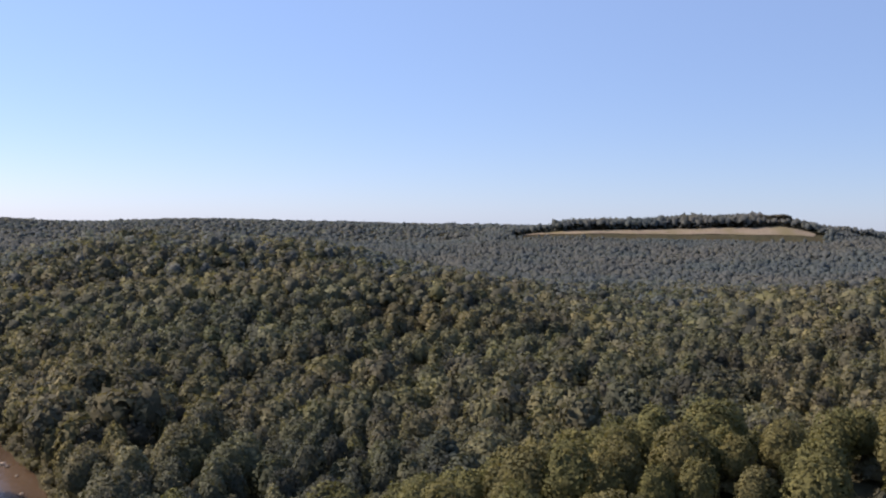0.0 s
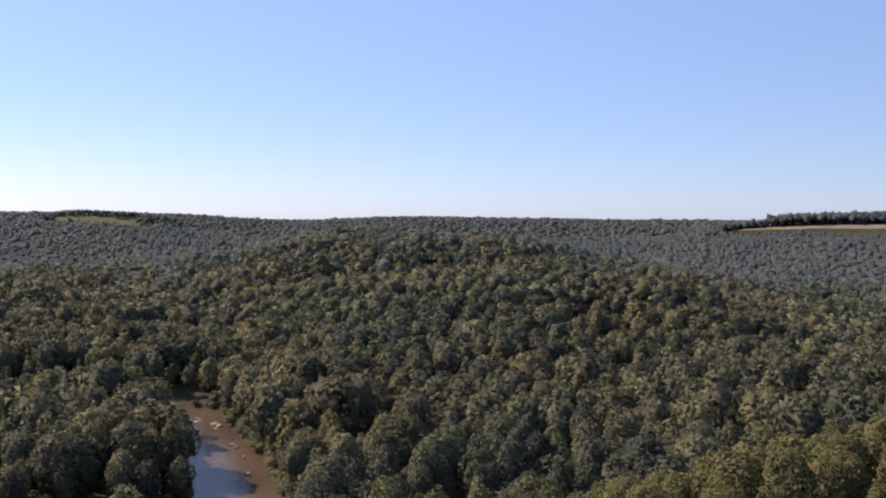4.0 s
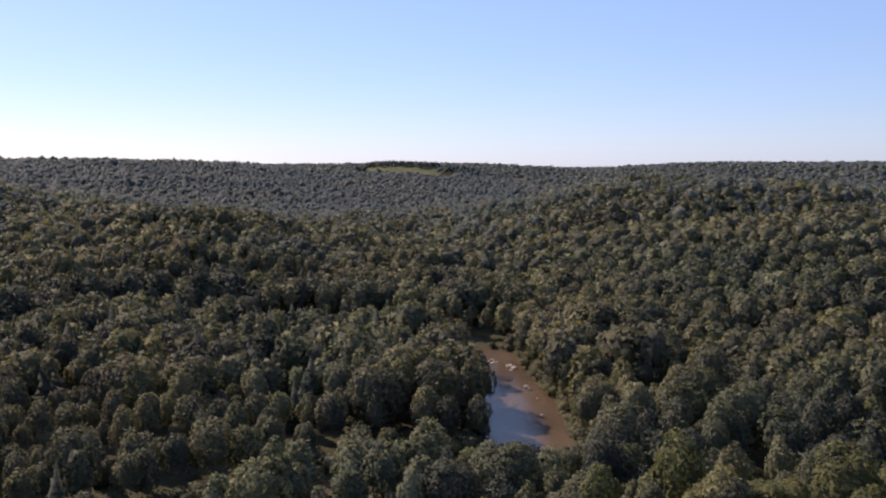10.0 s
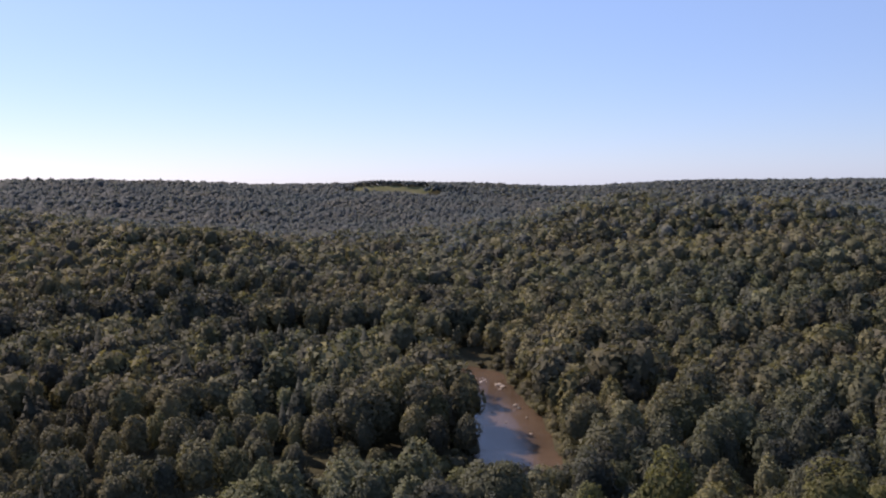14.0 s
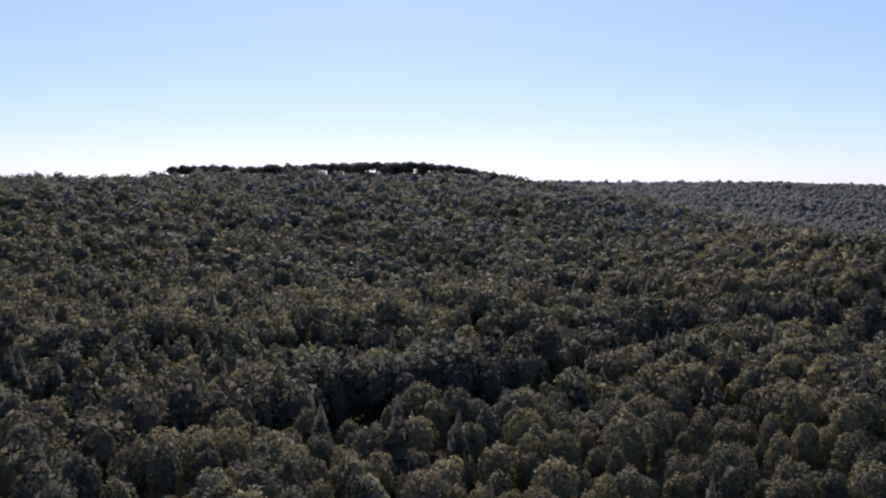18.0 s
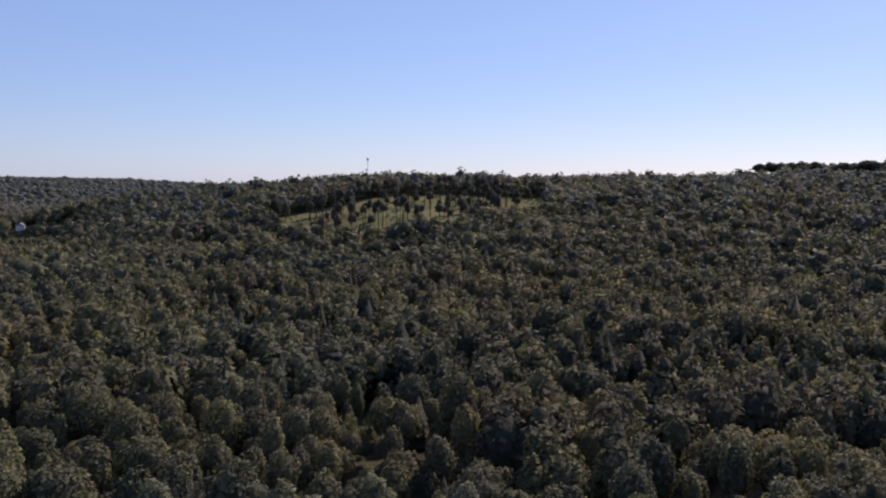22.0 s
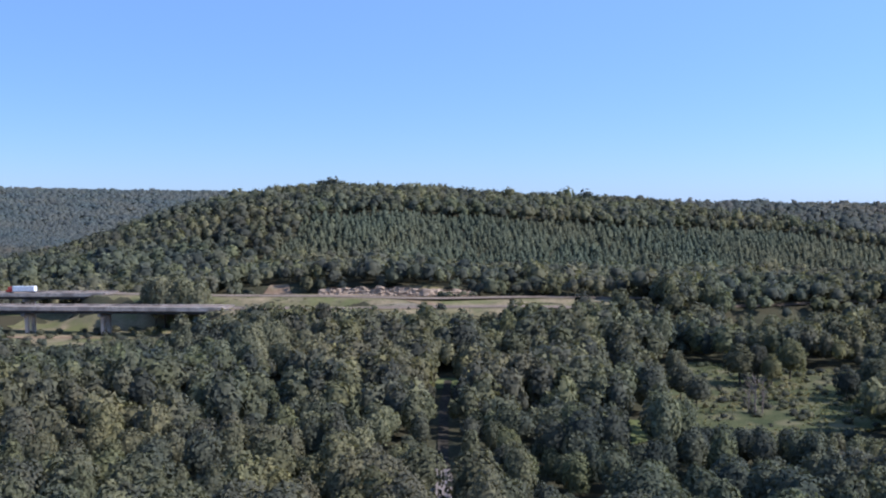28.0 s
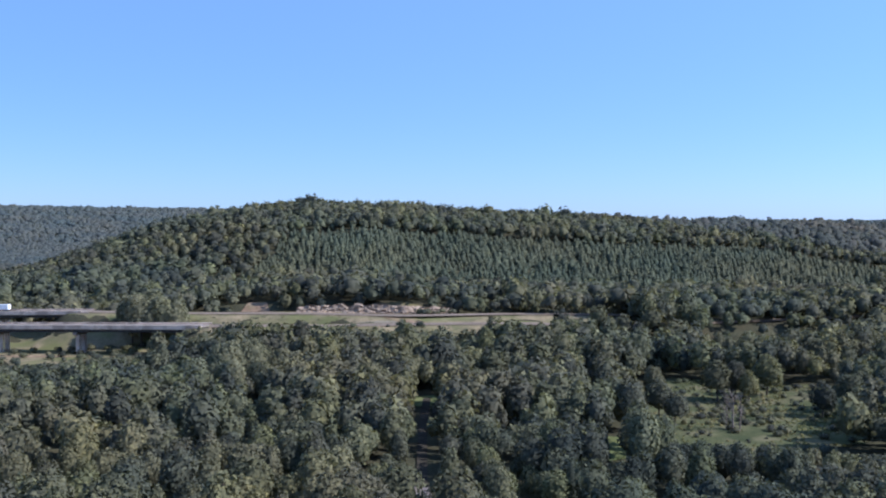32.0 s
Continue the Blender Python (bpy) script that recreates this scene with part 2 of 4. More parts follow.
hill([(-203, 640), (-198, 730), (-192, 830), (-187, 880), (-180, 900), (-172, 930), (-163, 1000), (-152, 1150), (-140, 1400)], (0, 22, 65, 79, 75, 68, 60, 55, 52), 330, 300)
hill([(-240, 2300), (-220, 2400), (-205, 2500), (-190, 2700)], (105, 104, 100, 92), 900, 900)           # far ridge past the bridge
hill([(-2, 1420), (8, 1450), (16, 1480), (24, 1500), (32, 1500)], (30, 44, 48, 46, 44), 560, 500)                    # plateau
hill([(4, 1470), (9, 1480), (15, 1500), (20.5, 1510), (22.5, 1510)], (48, 61, 71, 78, 64), 170, 300)                 # its top, with the pale field
hill([(14, 720), (20, 720), (27, 700), (36, 660)], (4, 10, 24, 36), 280, 260)                           # spur
hill([(-57, 452), (-50, 462), (-43, 468), (-37, 478)], (10, 15, 15, 8), 42, 140)                          # steep bank under the knob
hill([(-98, 296), (-88, 312), (-78, 326), (-68, 350)], (5, 9, 9, 6), 34, 200)                            # bank across the river
hill([(-5, 108), (1, 114), (9, 118), (18, 128), (27, 138), (42, 140)], (6, 20, 25, 30, 33, 35), 60, 72)                              # rise below the camera
hill([(-196, 575), (-193, 557), (-186.4, 541), (-180.7, 523), (-174, 534), (-167, 534), (-160, 560)], (4, 19, 22, 22, 19, 14, 6), 26, 300)   # bench cut by the highway
hill([(-37.5, 1495), (-35, 1500), (-31.5, 1500), (-29.5, 1500)], (50, 59, 59, 48), 130, 200)                # top with the far field
RIVER = [polar(*p) for p in ((-75, 120), (-58, 150), (-44, 180), (-33, 198), (-27, 206), (-25.6, 222), (-26.4, 262), (-27.9, 300), (-28.6, 330), (-33, 356), (-40, 368), (-47, 390), (-53, 396), (-58, 362), (-63, 302), (-68, 260), (-76, 241), (-87, 221), (-100, 188), (-116, 165), (-140, 158), (-165, 178), (-180, 222), (-196, 262), (-212, 330))]
BANK = 10.0
# the two carriageways, as points and levels
NEAR_ROAD = [polar(*p) for p in ((-192.8, 474), (-190, 470), (-186, 461), (-181, 466), (-174, 470), (-167.5, 466), (-160, 500), (-151, 575), (-143, 650), (-137, 720), (-131, 820))]
FAR_ROAD = [polar(*p) for p in ((-200, 556), (-193.6, 523), (-186.4, 507), (-180.7, 489), (-174, 500), (-167, 500), (-160, 530), (-151, 600), (-143, 675), (-137, 750))]
NEAR_LEVEL, FAR_LEVEL = 18.0, 20.0


def river_half(along):
    return np.interp(along, (0, 0.44, 0.52, 0.77, 0.82, 1), (BANK, BANK, 3.0, 3.0, 1.6, 1.6))


def swell(x, y, size):
    """Soft rolling unevenness between -1 and 1."""
    u, v = x / size, y / size
    return (np.sin(1.7 * u + 1.1 * np.sin(1.3 * v + 0.6)) + np.sin(1.9 * v + 1.2 * np.sin(1.1 * u + 2.1)) + 0.6 * np.sin(2.9 * u - 2.3 * v)) / 2.6


def ground_z(x, y):
    x, y = np.asarray(x, float), np.asarray(y, float)
    r, a = np.hypot(x, y), np.degrees(np.arctan2(x, y))
    total = np.zeros(x.shape)
    for crest, tops, near, far in HILLS:
        d, s = to_crest(x, y, crest)
        q = s * (len(tops) - 1)
        h = np.interp(q, range(len(tops)), tops)
        rc = np.interp(q, range(len(crest)), [math.hypot(*p) for p in crest])
        run = np.where(r < rc, near, far)
        total = total + (h * ease(1 - d / run)) ** 4
    # the plateau that closes the valley all round
    plain = (60 + 7 * swell(x, y, 900)) * ease((r - 1500) / 1300) * (1 - 0.30 * np.exp(-((a + 22.5) / 4.5) ** 2) - 0.26 * np.exp(-((a + 121) / 5) ** 2))
    total = (total + plain ** 4) ** 0.25
    z = 3 + total + 2.2 * swell(x, y, 120) * np.clip(total / 25, 0.15, 1) + 1.0 * swell(y, x, 37) * np.clip(total / 25, 0.1, 1)
    for line, level in ((FAR_ROAD, FAR_LEVEL), (NEAR_ROAD, NEAR_LEVEL)):
        d, s = to_line(x, y, line)
        k = ease((27 - d) / 16)
        z = z * (1 - k) + level * k
    d, s = to_line(x, y, RIVER)
    w = river_half(s)
    z = np.where(d < 60, z * ease((d - w) / 34) + np.where(d < w, -1.2, 1.6 * ease((d - w) / 5)) * (1 - ease((d - w) / 34)), z)
    return z

# ---- building helpers ----
def mesh_from(name, verts, quads, mat, smooth=False):
    """A mesh of quads (or triangles) straight from arrays."""
    verts, quads = np.asarray(verts, np.float32), np.asarray(quads, np.int32)
    me = bpy.data.meshes.new(name)
    k = quads.shape[1]
    me.vertices.add(len(verts))
    me.vertices.foreach_set("co", verts.ravel())
    me.loops.add(quads.size)
    me.loops.foreach_set("vertex_index", quads.ravel())
    me.polygons.add(len(quads))
    me.polygons.foreach_set("loop_start", np.arange(0, quads.size, k, dtype=np.int32))
    me.polygons.foreach_set("use_smooth", np.full(len(quads), smooth))
    me.update(calc_edges=True)
    me.materials.append(mat)
    return me


def part(name, bm, mat, parent=None, label="", smooth=False):
    me = bpy.data.meshes.new(name)
    bm.to_mesh(me)
    bm.free()
    if smooth:
        me.polygons.foreach_set("use_smooth", np.full(len(me.polygons), True))
    me.materials.append(mat)
    ob = new(name, me)
    ob.parent = parent
    return tagged(ob, label)


def thing(name, m, label, category, group="", kind=""):
    ob = new(name)
    ob.matrix_world = m
    return tagged(ob, label, category, group, kind)


def box(bm, x0, y0, z0, x1, y1, z1, bevel=0.0):
    r = bmesh.ops.create_cube(bm, size=1.0, matrix=Matrix.Translation(((x0 + x1) / 2, (y0 + y1) / 2, (z0 + z1) / 2)) @ Matrix.Diagonal((x1 - x0, y1 - y0, z1 - z0, 1)))
    if bevel:
        es = {e for v in r["verts"] for e in v.link_edges}
        bmesh.ops.bevel(bm, geom=list(es), offset=bevel, segments=1, affect="EDGES")
    return bm


def tube(bm, pts, radii, sides=7):
    """A tapered limb through the points."""
    rings = []
    for i, (p, r) in enumerate(zip(pts, radii)):
        p = Vector(p)
        way = (Vector(pts[min(i + 1, len(pts) - 1)]) - Vector(pts[max(i - 1, 0)])).normalized()
        side = way.orthogonal().normalized()
        up = way.cross(side)
        rings.append([bm.verts.new(p + (side * math.cos(k * math.tau / sides) + up * math.sin(k * math.tau / sides)) * r) for k in range(sides)])
    for a, b in zip(rings, rings[1:]):
        for k in range(sides):
            bm.faces.new((a[k], a[(k + 1) % sides], b[(k + 1) % sides], b[k]))
    bm.faces.new(rings[-1])
    bm.faces.new(rings[0][::-1])
    return bm


# ---- ground: one sheet to the horizon ----
def ground_sheet():
    reach = [0.0]
    step = 5.0
    while reach[-1] < 4850:
        reach.append(reach[-1] + step)
        if reach[-1] > 420:
            step = min(step * 1.022, 60)
    reach = np.array(reach[1:])
    turn = np.radians(np.arange(0, 360, 0.6))
    rr, aa = np.meshgrid(reach, turn, indexing="ij")
    x, y = rr * np.sin(aa), rr * np.cos(aa)
    z = ground_z(x, y)
    n, k = rr.shape
    i = np.arange(n * k).reshape(n, k)
    j = np.roll(i, -1, 1)
    q = np.stack([i[:-1], i[1:], j[1:], j[:-1]], -1).reshape(-1, 4)[:, ::-1]
    v = np.stack([x, y, z], -1).reshape(-1, 3)
    me = mesh_from("ground", v, q, M_FLOOR, True)
    bm = bmesh.new()
    bm.from_mesh(me)
    bmesh.ops.holes_fill(bm, edges=[e for e in bm.edges if e.is_boundary and e.verts[0].co.xy.length < 20], sides=0)
    bm.to_mesh(me)
    bm.free()
    ob = new("ground", me)
    return tagged(ob, "dark shaded forest floor of wooded valley and hills", "ground", kind="structure")


ground_sheet()


def strip(name, line, half, lift, mat, label, category, step=4.0, level=None):
    """A ribbon along a run of points, laid on the ground or at a given level along it."""
    pts = [Vector((*p, 0)) for p in line]
    rows = []
    for a, b in zip(pts, pts[1:]):
        n = max(1, int((b - a).length / step))
        rows += [a.lerp(b, k / n) for k in range(n)]
    rows.append(pts[-1])
    # round the corners
    for _ in range(6):
        rows = [rows[0]] + [(rows[k - 1] + rows[k] * 2 + rows[k + 1]) / 4 for k in range(1, len(rows) - 1)] + [rows[-1]]
    v, q = [], []
    cols = 5
    for k, p in enumerate(rows):
        w = (rows[min(k + 1, len(rows) - 1)] - rows[max(k - 1, 0)]).normalized()
        s = Vector((w.y, -w.x, 0))
        for c in range(cols):
            e = p + s * half * (2 * c / (cols - 1) - 1)
            z = float(ground_z(e.x, e.y)) if level is None else (level(k / (len(rows) - 1)) if callable(level) else level)
            v.append((e.x, e.y, z + lift))
    for k in range(len(rows) - 1):
        for c in range(cols - 1):
            a = k * cols + c
            q.append((a, a + cols, a + cols + 1, a + 1))
    ob = new(name, mesh_from(name, v, np.array(q)[:, ::-1], mat, True))
    if ob.data.polygons[0].normal.z < 0:
        ob.data.flip_normals()
    return tagged(ob, label, category, kind="structure")


strip("river_water", RIVER, BANK + 3.0, 0.0, M_WATER, "muddy brown shallow river between wooded banks", "river", level=0.0)

# ---- trees ----
PHI = (1 + 5 ** 0.5) / 2
ICO_V = np.array([(-1, PHI, 0), (1, PHI, 0), (-1, -PHI, 0), (1, -PHI, 0), (0, -1, PHI), (0, 1, PHI), (0, -1, -PHI), (0, 1, -PHI), (PHI, 0, -1), (PHI, 0, 1), (-PHI, 0, -1), (-PHI, 0, 1)]) / math.hypot(1, PHI)
ICO_F = np.array([(0, 11, 5), (0, 5, 1), (0, 1, 7), (0, 7, 10), (0, 10, 11), (1, 5, 9), (5, 11, 4), (11, 10, 2), (10, 7, 6), (7, 1, 8), (3, 9, 4), (3, 4, 2), (3, 2, 6), (3, 6, 8), (3, 8, 9), (4, 9, 5), (2, 4, 11), (6, 2, 10), (8, 6, 7), (9, 8, 1)])

OCT_V = np.array([(1, 0, 0), (-1, 0, 0), (0, 1, 0), (0, -1, 0), (0, 0, 1), (0, 0, -1)]) * 1.06
OCT_F = np.array([(0, 2, 4), (2, 1, 4), (1, 3, 4), (3, 0, 4), (2, 0, 5), (1, 2, 5), (3, 1, 5), (0, 3, 5)])


def unit(a):
    return a / np.linalg.norm(a, axis=-1, keepdims=True)


CROWNS = {"round": (0.57, 0.285, 0.34), "full": (0.50, 0.265, 0.40), "tall": (0.56, 0.195, 0.38), "high": (0.80, 0.16, 0.18), "bush": (0.36, 0.52, 0.40)}


def spin(g):
    """A random turn as a matrix."""
    w, x, y, z = unit(g.normal(size=4))
    return np.array([(1 - 2 * (y * y + z * z), 2 * (x * y - z * w), 2 * (x * z + y * w)), (2 * (x * y + z * w), 1 - 2 * (x * x + z * z), 2 * (y * z - x * w)), (2 * (x * z - y * w), 2 * (y * z + x * w), 1 - 2 * (x * x + y * y))])


def crown_sprays(n, size, seed, form="round", k=13):
    """A crown whose tree is about 1 high: a domed core and n leaf sprays heaped over it in k billows. Gives triangles and normals, both (m, 3, 3), and a number for each leaf."""
    g = np.random.default_rng(seed)
    tri, nor = [], []
    if form == "cone":
        # skirts of boughs, each a jagged ring under a point
        for z, w in ((0.06, 0.17), (0.22, 0.145), (0.38, 0.115), (0.54, 0.085), (0.70, 0.055)):
            a = np.arange(7) / 7 * math.tau + g.random()
            ring = np.stack([np.cos(a), np.sin(a), np.zeros(7)], 1) * (w * (0.70 + 0.6 * g.random((7, 1)))) + [0, 0, z]
            up = np.tile([0, 0, min(1.0, z + 0.34)], (7, 1))
            tri.append(np.stack([ring, np.roll(ring, -1, 0), up], 1))
            o = unit(ring - [0, 0, z - 0.09])
            nor.append(np.stack([o, np.roll(o, -1, 0), unit(o + np.roll(o, -1, 0) + [0, 0, 0.6])], 1))
        t = np.sqrt(g.random(n))
        a = g.random(n) * math.tau
        d = unit(np.stack([np.cos(a), np.sin(a), np.full(n, 0.35)], 1))
        p = np.stack([np.cos(a), np.sin(a), np.zeros(n)], 1) * (0.19 * t * (0.75 + 0.4 * g.random(n)))[:, None] + np.stack([0 * t, 0 * t, 0.98 - 0.88 * t], 1)
        face = unit(d + g.normal(size=d.shape) * 0.3)
    else:
        zc, rx, rz = CROWNS[form]
        mid, half = np.array([0, 0, zc]), np.array([rx, rx * (0.86 + 0.28 * g.random()), rz])
        vs, fs = (OCT_V, OCT_F) if n < 6 else (ICO_V, ICO_F)
        core = vs @ spin(g).T
        f = fs[core[fs].mean(1)[:, 2] > -0.45]
        q = mid + core * half * ((0.84 if k else 0.96) + (0.07 if k else 0.14) * g.normal(size=(len(vs), 1)))
        tri.append(q[f])
        nor.append(unit(core / half * half.mean() + [0, 0, 0.25 if k else 0.7])[f])
        # leaf sprays lie evenly over the dome
        i = np.arange(n) + 0.5
        up = 1 - 1.42 * i / n
        out = np.sqrt(np.maximum(0, 1 - up * up))
        a = i * 2.39996
        d = unit(np.stack([out * np.cos(a), out * np.sin(a), up], 1) + g.normal(size=(n, 3)) * 0.10)
        if k:
            i = np.arange(k) + 0.5
            up = 1 - 1.4 * i / k
            out = np.sqrt(np.maximum(0, 1 - up * up))
            a = i * 2.39996 + g.random() * 6
            way = unit(np.stack([out * np.cos(a), out * np.sin(a), up], 1) + g.normal(size=(k, 3)) * 0.2)
            stand_out = 1 + 0.10 * g.normal(size=k)
            near = (d @ way.T + 0.25 * (stand_out - 1)).argmax(1)
            close = np.clip(1 - (1 - (d * way[near]).sum(1)) * k / 2.6, 0, 1)
            p = mid + d * half * ((0.80 + 0.24 * np.sqrt(close)) * stand_out[near] + 0.05 * g.normal(size=n))[:, None]
            heap = unit((p - mid) / half - way[near] * 0.62)
            face = unit(heap * 0.55 + d * 0.6 + [0, 0, 0.16] + g.normal(size=d.shape) * 0.30)
        else:
            p = mid + d * half * (0.98 + 0.07 * g.normal(size=(n, 1)))
            face = unit(d + [0, 0, 0.6] + g.normal(size=d.shape) * 0.28)
    lay = unit(face + g.normal(size=d.shape) * 0.35)
    u = unit(np.cross(lay, g.normal(size=d.shape)))
    w = np.cross(lay, u)
    s = size * (0.6 + 0.8 * g.random((n, 1)))
    a = 0.75 + 0.5 * g.random((n, 1))
    bend = lay * s * 0.25
    tri.append(np.stack([p - u * s - w * s * a * 0.6 - bend * 0.6, p + u * s * a - w * s * 0.5 - bend, p + w * s * 1.25], 1))
    nor.append(np.repeat(face[:, None], 3, 1))
    mass = sum(len(x) for x in tri[:-1])
    order = g.permutation(n)
    tri[-1], nor[-1] = tri[-1][order], nor[-1][order]
    return np.concatenate(tri), np.concatenate(nor), np.concatenate([np.full(mass, 0.35), g.random(n)])


def leafy_mesh(name, tri, face, leaf, mat):
    """Leaf sprays as triangles that take the light as the crown's rounded mass does; each spray has a tone of its own."""
    v = tri.reshape(-1, 3)
    me = mesh_from(name, v, np.arange(len(v)).reshape(-1, 3), mat, True)
    me.attributes.new("custom_normal", "FLOAT_VECTOR", "POINT").data.foreach_set("vector", face.reshape(-1, 3).astype(np.float32).ravel())
    me.attributes.new("leaf", "FLOAT", "POINT").data.foreach_set("value", np.repeat(leaf.ravel(), 3).astype(np.float32))
    return me


def forest(name, xy, tall, sprays, size, label, forms=("round",), mat=None, seed=1, wide=1.0, base=0.5, lumps=13):
    """Woods as one mesh: every tree is a turned and scaled set of leaf sprays."""
    g = np.random.default_rng(seed)
    kinds = [crown_sprays(sprays, size, seed * 50 + k, forms[k % len(forms)], lumps) for k in range(12)]
    n = min(len(k[0]) for k in kinds)
    kinds, faces, leaves = (np.stack([k[c][:n] for k in kinds]) for c in range(3))
    z = ground_z(xy[:, 0], xy[:, 1])
    out = np.empty((len(xy), n, 3, 3), np.float32)
    nor = np.empty((len(xy), n, 3, 3), np.float32)
    leaf = np.empty((len(xy), n), np.float32)
    tint = np.repeat(np.clip(g.normal(base, 0.30, len(xy)) + 0.10 * swell(xy[:, 0], xy[:, 1], 26) + 0.12 * swell(xy[:, 1], xy[:, 0], 61), 0, 1), n * 3).astype(np.float32)
    turn = g.random(len(xy)) * math.tau
    c, s = np.cos(turn)[:, None, None], np.sin(turn)[:, None, None]
    for lo in range(0, len(xy), 2000):
        sl = slice(lo, lo + 2000)
        pick = g.integers(0, 12, len(xy[sl]))
        k, f = kinds[pick], faces[pick]
        leaf[sl] = leaves[pick]
        nor[sl, ..., 0] = f[..., 0] * c[sl] - f[..., 1] * s[sl]
        nor[sl, ..., 1] = f[..., 0] * s[sl] + f[..., 1] * c[sl]
        nor[sl, ..., 2] = f[..., 2]
        h = tall[sl][:, None, None]
        wd = h * wide * (0.8 + 0.45 * g.random((len(h), 1, 1)))
        out[sl, ..., 0] = (k[..., 0] * c[sl] - k[..., 1] * s[sl]) * wd + xy[sl, 0][:, None, None]
        out[sl, ..., 1] = (k[..., 0] * s[sl] + k[..., 1] * c[sl]) * wd + xy[sl, 1][:, None, None]
        out[sl, ..., 2] = k[..., 2] * h + z[sl][:, None, None]
    me = leafy_mesh(name, out, nor, leaf, mat or M_LEAF)
    me.attributes.new("tint", "FLOAT", "POINT").data.foreach_set("value", tint)
    return tagged(new(name, me), label, "woods", kind="stuff")


def tree_kind(name, seed, form, sprays, size, leaf, label, group, limbs=5, foot=0.30, lumps=26, girth=1.0):
    """One tree, 1 high at its root: a tapered trunk with limbs, and a crown of leaf sprays."""
    g = random.Random(seed)
    t = thing(name, pose(0, 0, -500), label, "tree", group)
    bm = bmesh.new()
    lean = [(g.uniform(-0.012, 0.012) * k, g.uniform(-0.012, 0.012) * k, k * 0.2) for k in range(5)]
    tube(bm, [(0, 0, -0.03)] + lean[1:], [girth * r for r in (0.020, 0.016, 0.013, 0.010, 0.005)], 6)
    for k in range(limbs):
        z = foot + (0.72 - foot) * (k + 0.5) / limbs
        a = k * 2.4 + g.random()
        o = 0.16 if form != "cone" else 0.10
        tube(bm, [(0, 0, z), (o * 0.5 * math.cos(a), o * 0.5 * math.sin(a), z + 0.05), (o * math.cos(a), o * math.sin(a), z + 0.13)], [0.008, 0.006, 0.003], 4)
    part("trunk", bm, M_BARK, t)
    new("crown", leafy_mesh("crown", *crown_sprays(sprays, size, seed, form, lumps), leaf)).parent = t
    return t


def stand(kinds, xy, tall, seed, wide=1.0):
    """Trees as things of their own, copied from a few kinds."""
    g = random.Random(seed)
    zs = ground_z(xy[:, 0], xy[:, 1])
    for (x, y), z, h in zip(xy, zs, tall):
        m = pose(x, y, z, g.uniform(-2, 2), g.uniform(-2, 2), g.uniform(0, 360))
        w = h * wide * g.uniform(0.85, 1.2)
        o = copy_thing(g.choice(kinds), m)
        o.scale = (w, w, h)


def clear_kinds(kinds):
    for k in kinds:
        for o in (*k.children_recursive, k):
            bpy.data.objects.remove(o)


def scatter(r0, r1, a0, a1, gap, seed, jitter=0.36):
    """Jittered places between two reaches and two headings."""
    g = np.random.default_rng(seed)
    n = int(2 * r1 / gap)
    ix, iy = np.meshgrid(np.arange(n), np.arange(n))
    x = (ix + 0.5 * (iy % 2)) * gap - r1 + g.uniform(-jitter, jitter, ix.shape) * gap
    y = iy * gap - r1 + g.uniform(-jitter, jitter, ix.shape) * gap
    x, y = x.ravel(), y.ravel()
    xy = np.stack([x, y], 1)
    r, a = np.hypot(x, y), heading(xy)
    return xy[(r >= r0) & (r < r1) & (a > a0) & (a < a1)]


def heading(xy):
    a = np.degrees(np.arctan2(xy[:, 0], xy[:, 1]))
    return np.where(a > 60, a - 360, a)


CLEARINGS = []


def clearing(*corners):
    """An open place; corners as (heading, reach)."""
    CLEARINGS.append([polar(*c) for c in corners])


def in_outline(x, y, pts):
    inside = np.zeros(np.shape(x), bool)
    for (ax, ay), (bx, by) in zip(pts, pts[1:] + pts[:1]):
        hit = ((ay > y) != (by > y)) & (x < (bx - ax) * (y - ay) / (by - ay + 1e-12) + ax)
        inside ^= hit
    return inside


FIELD = ((4.5, 1438), (10, 1441), (16, 1444), (22.4, 1458), (22.4, 1474), (20.6, 1480), (15, 1468), (9, 1462), (5, 1455))
MEADOW = ((-166.5, 290), (-163.5, 262), (-160, 258), (-156.5, 272), (-153.5, 300), (-152.3, 345), (-155, 398), (-160, 388), (-164, 400), (-167, 360))
SLOPE = ((-118.4, 612), (-113, 592), (-109, 592), (-105.5, 632), (-101.3, 680), (-101.3, 775), (-108, 770), (-112.5, 735), (-118.3, 690))
FAR_FIELD = ((-36.0, 1450), (-33.6, 1448), (-31.6, 1450), (-31.0, 1466), (-31.0, 1484), (-33.6, 1483), (-36.3, 1484))
clearing(*FIELD)
clearing((4.5, 1404), (10, 1402), (17, 1400), (23, 1410), (22.8, 1464), (16, 1454), (10, 1450), (4.5, 1446))
clearing((19.2, 1488), (21.2, 1488), (21.2, 1560), (19.4, 1560))                      # grove behind the field
clearing(*MEADOW)
clearing(*SLOPE)
clearing(*FAR_FIELD)
clearing((-36.8, 1404), (-30.5, 1404), (-30.5, 1452), (-36.8, 1452))
clearing((-89, 900), (-78, 915), (-66.6, 915), (-66.6, 1060), (-89, 1040))      # grove on the ridge
clearing((-151.3, 218), (-147.9, 218), (-147.5, 256), (-150.9, 258))            # little glade
clearing((-180.85, 180), (-178.65, 180), (-178.8, 236), (-179.0, 322), (-178.2, 332), (-178.2, 352), (-181.2, 352), (-180.2, 322), (-180.7, 236))   # trail
clearing((-168.4, 218), (-166.6, 216), (-166.2, 284), (-168, 288))
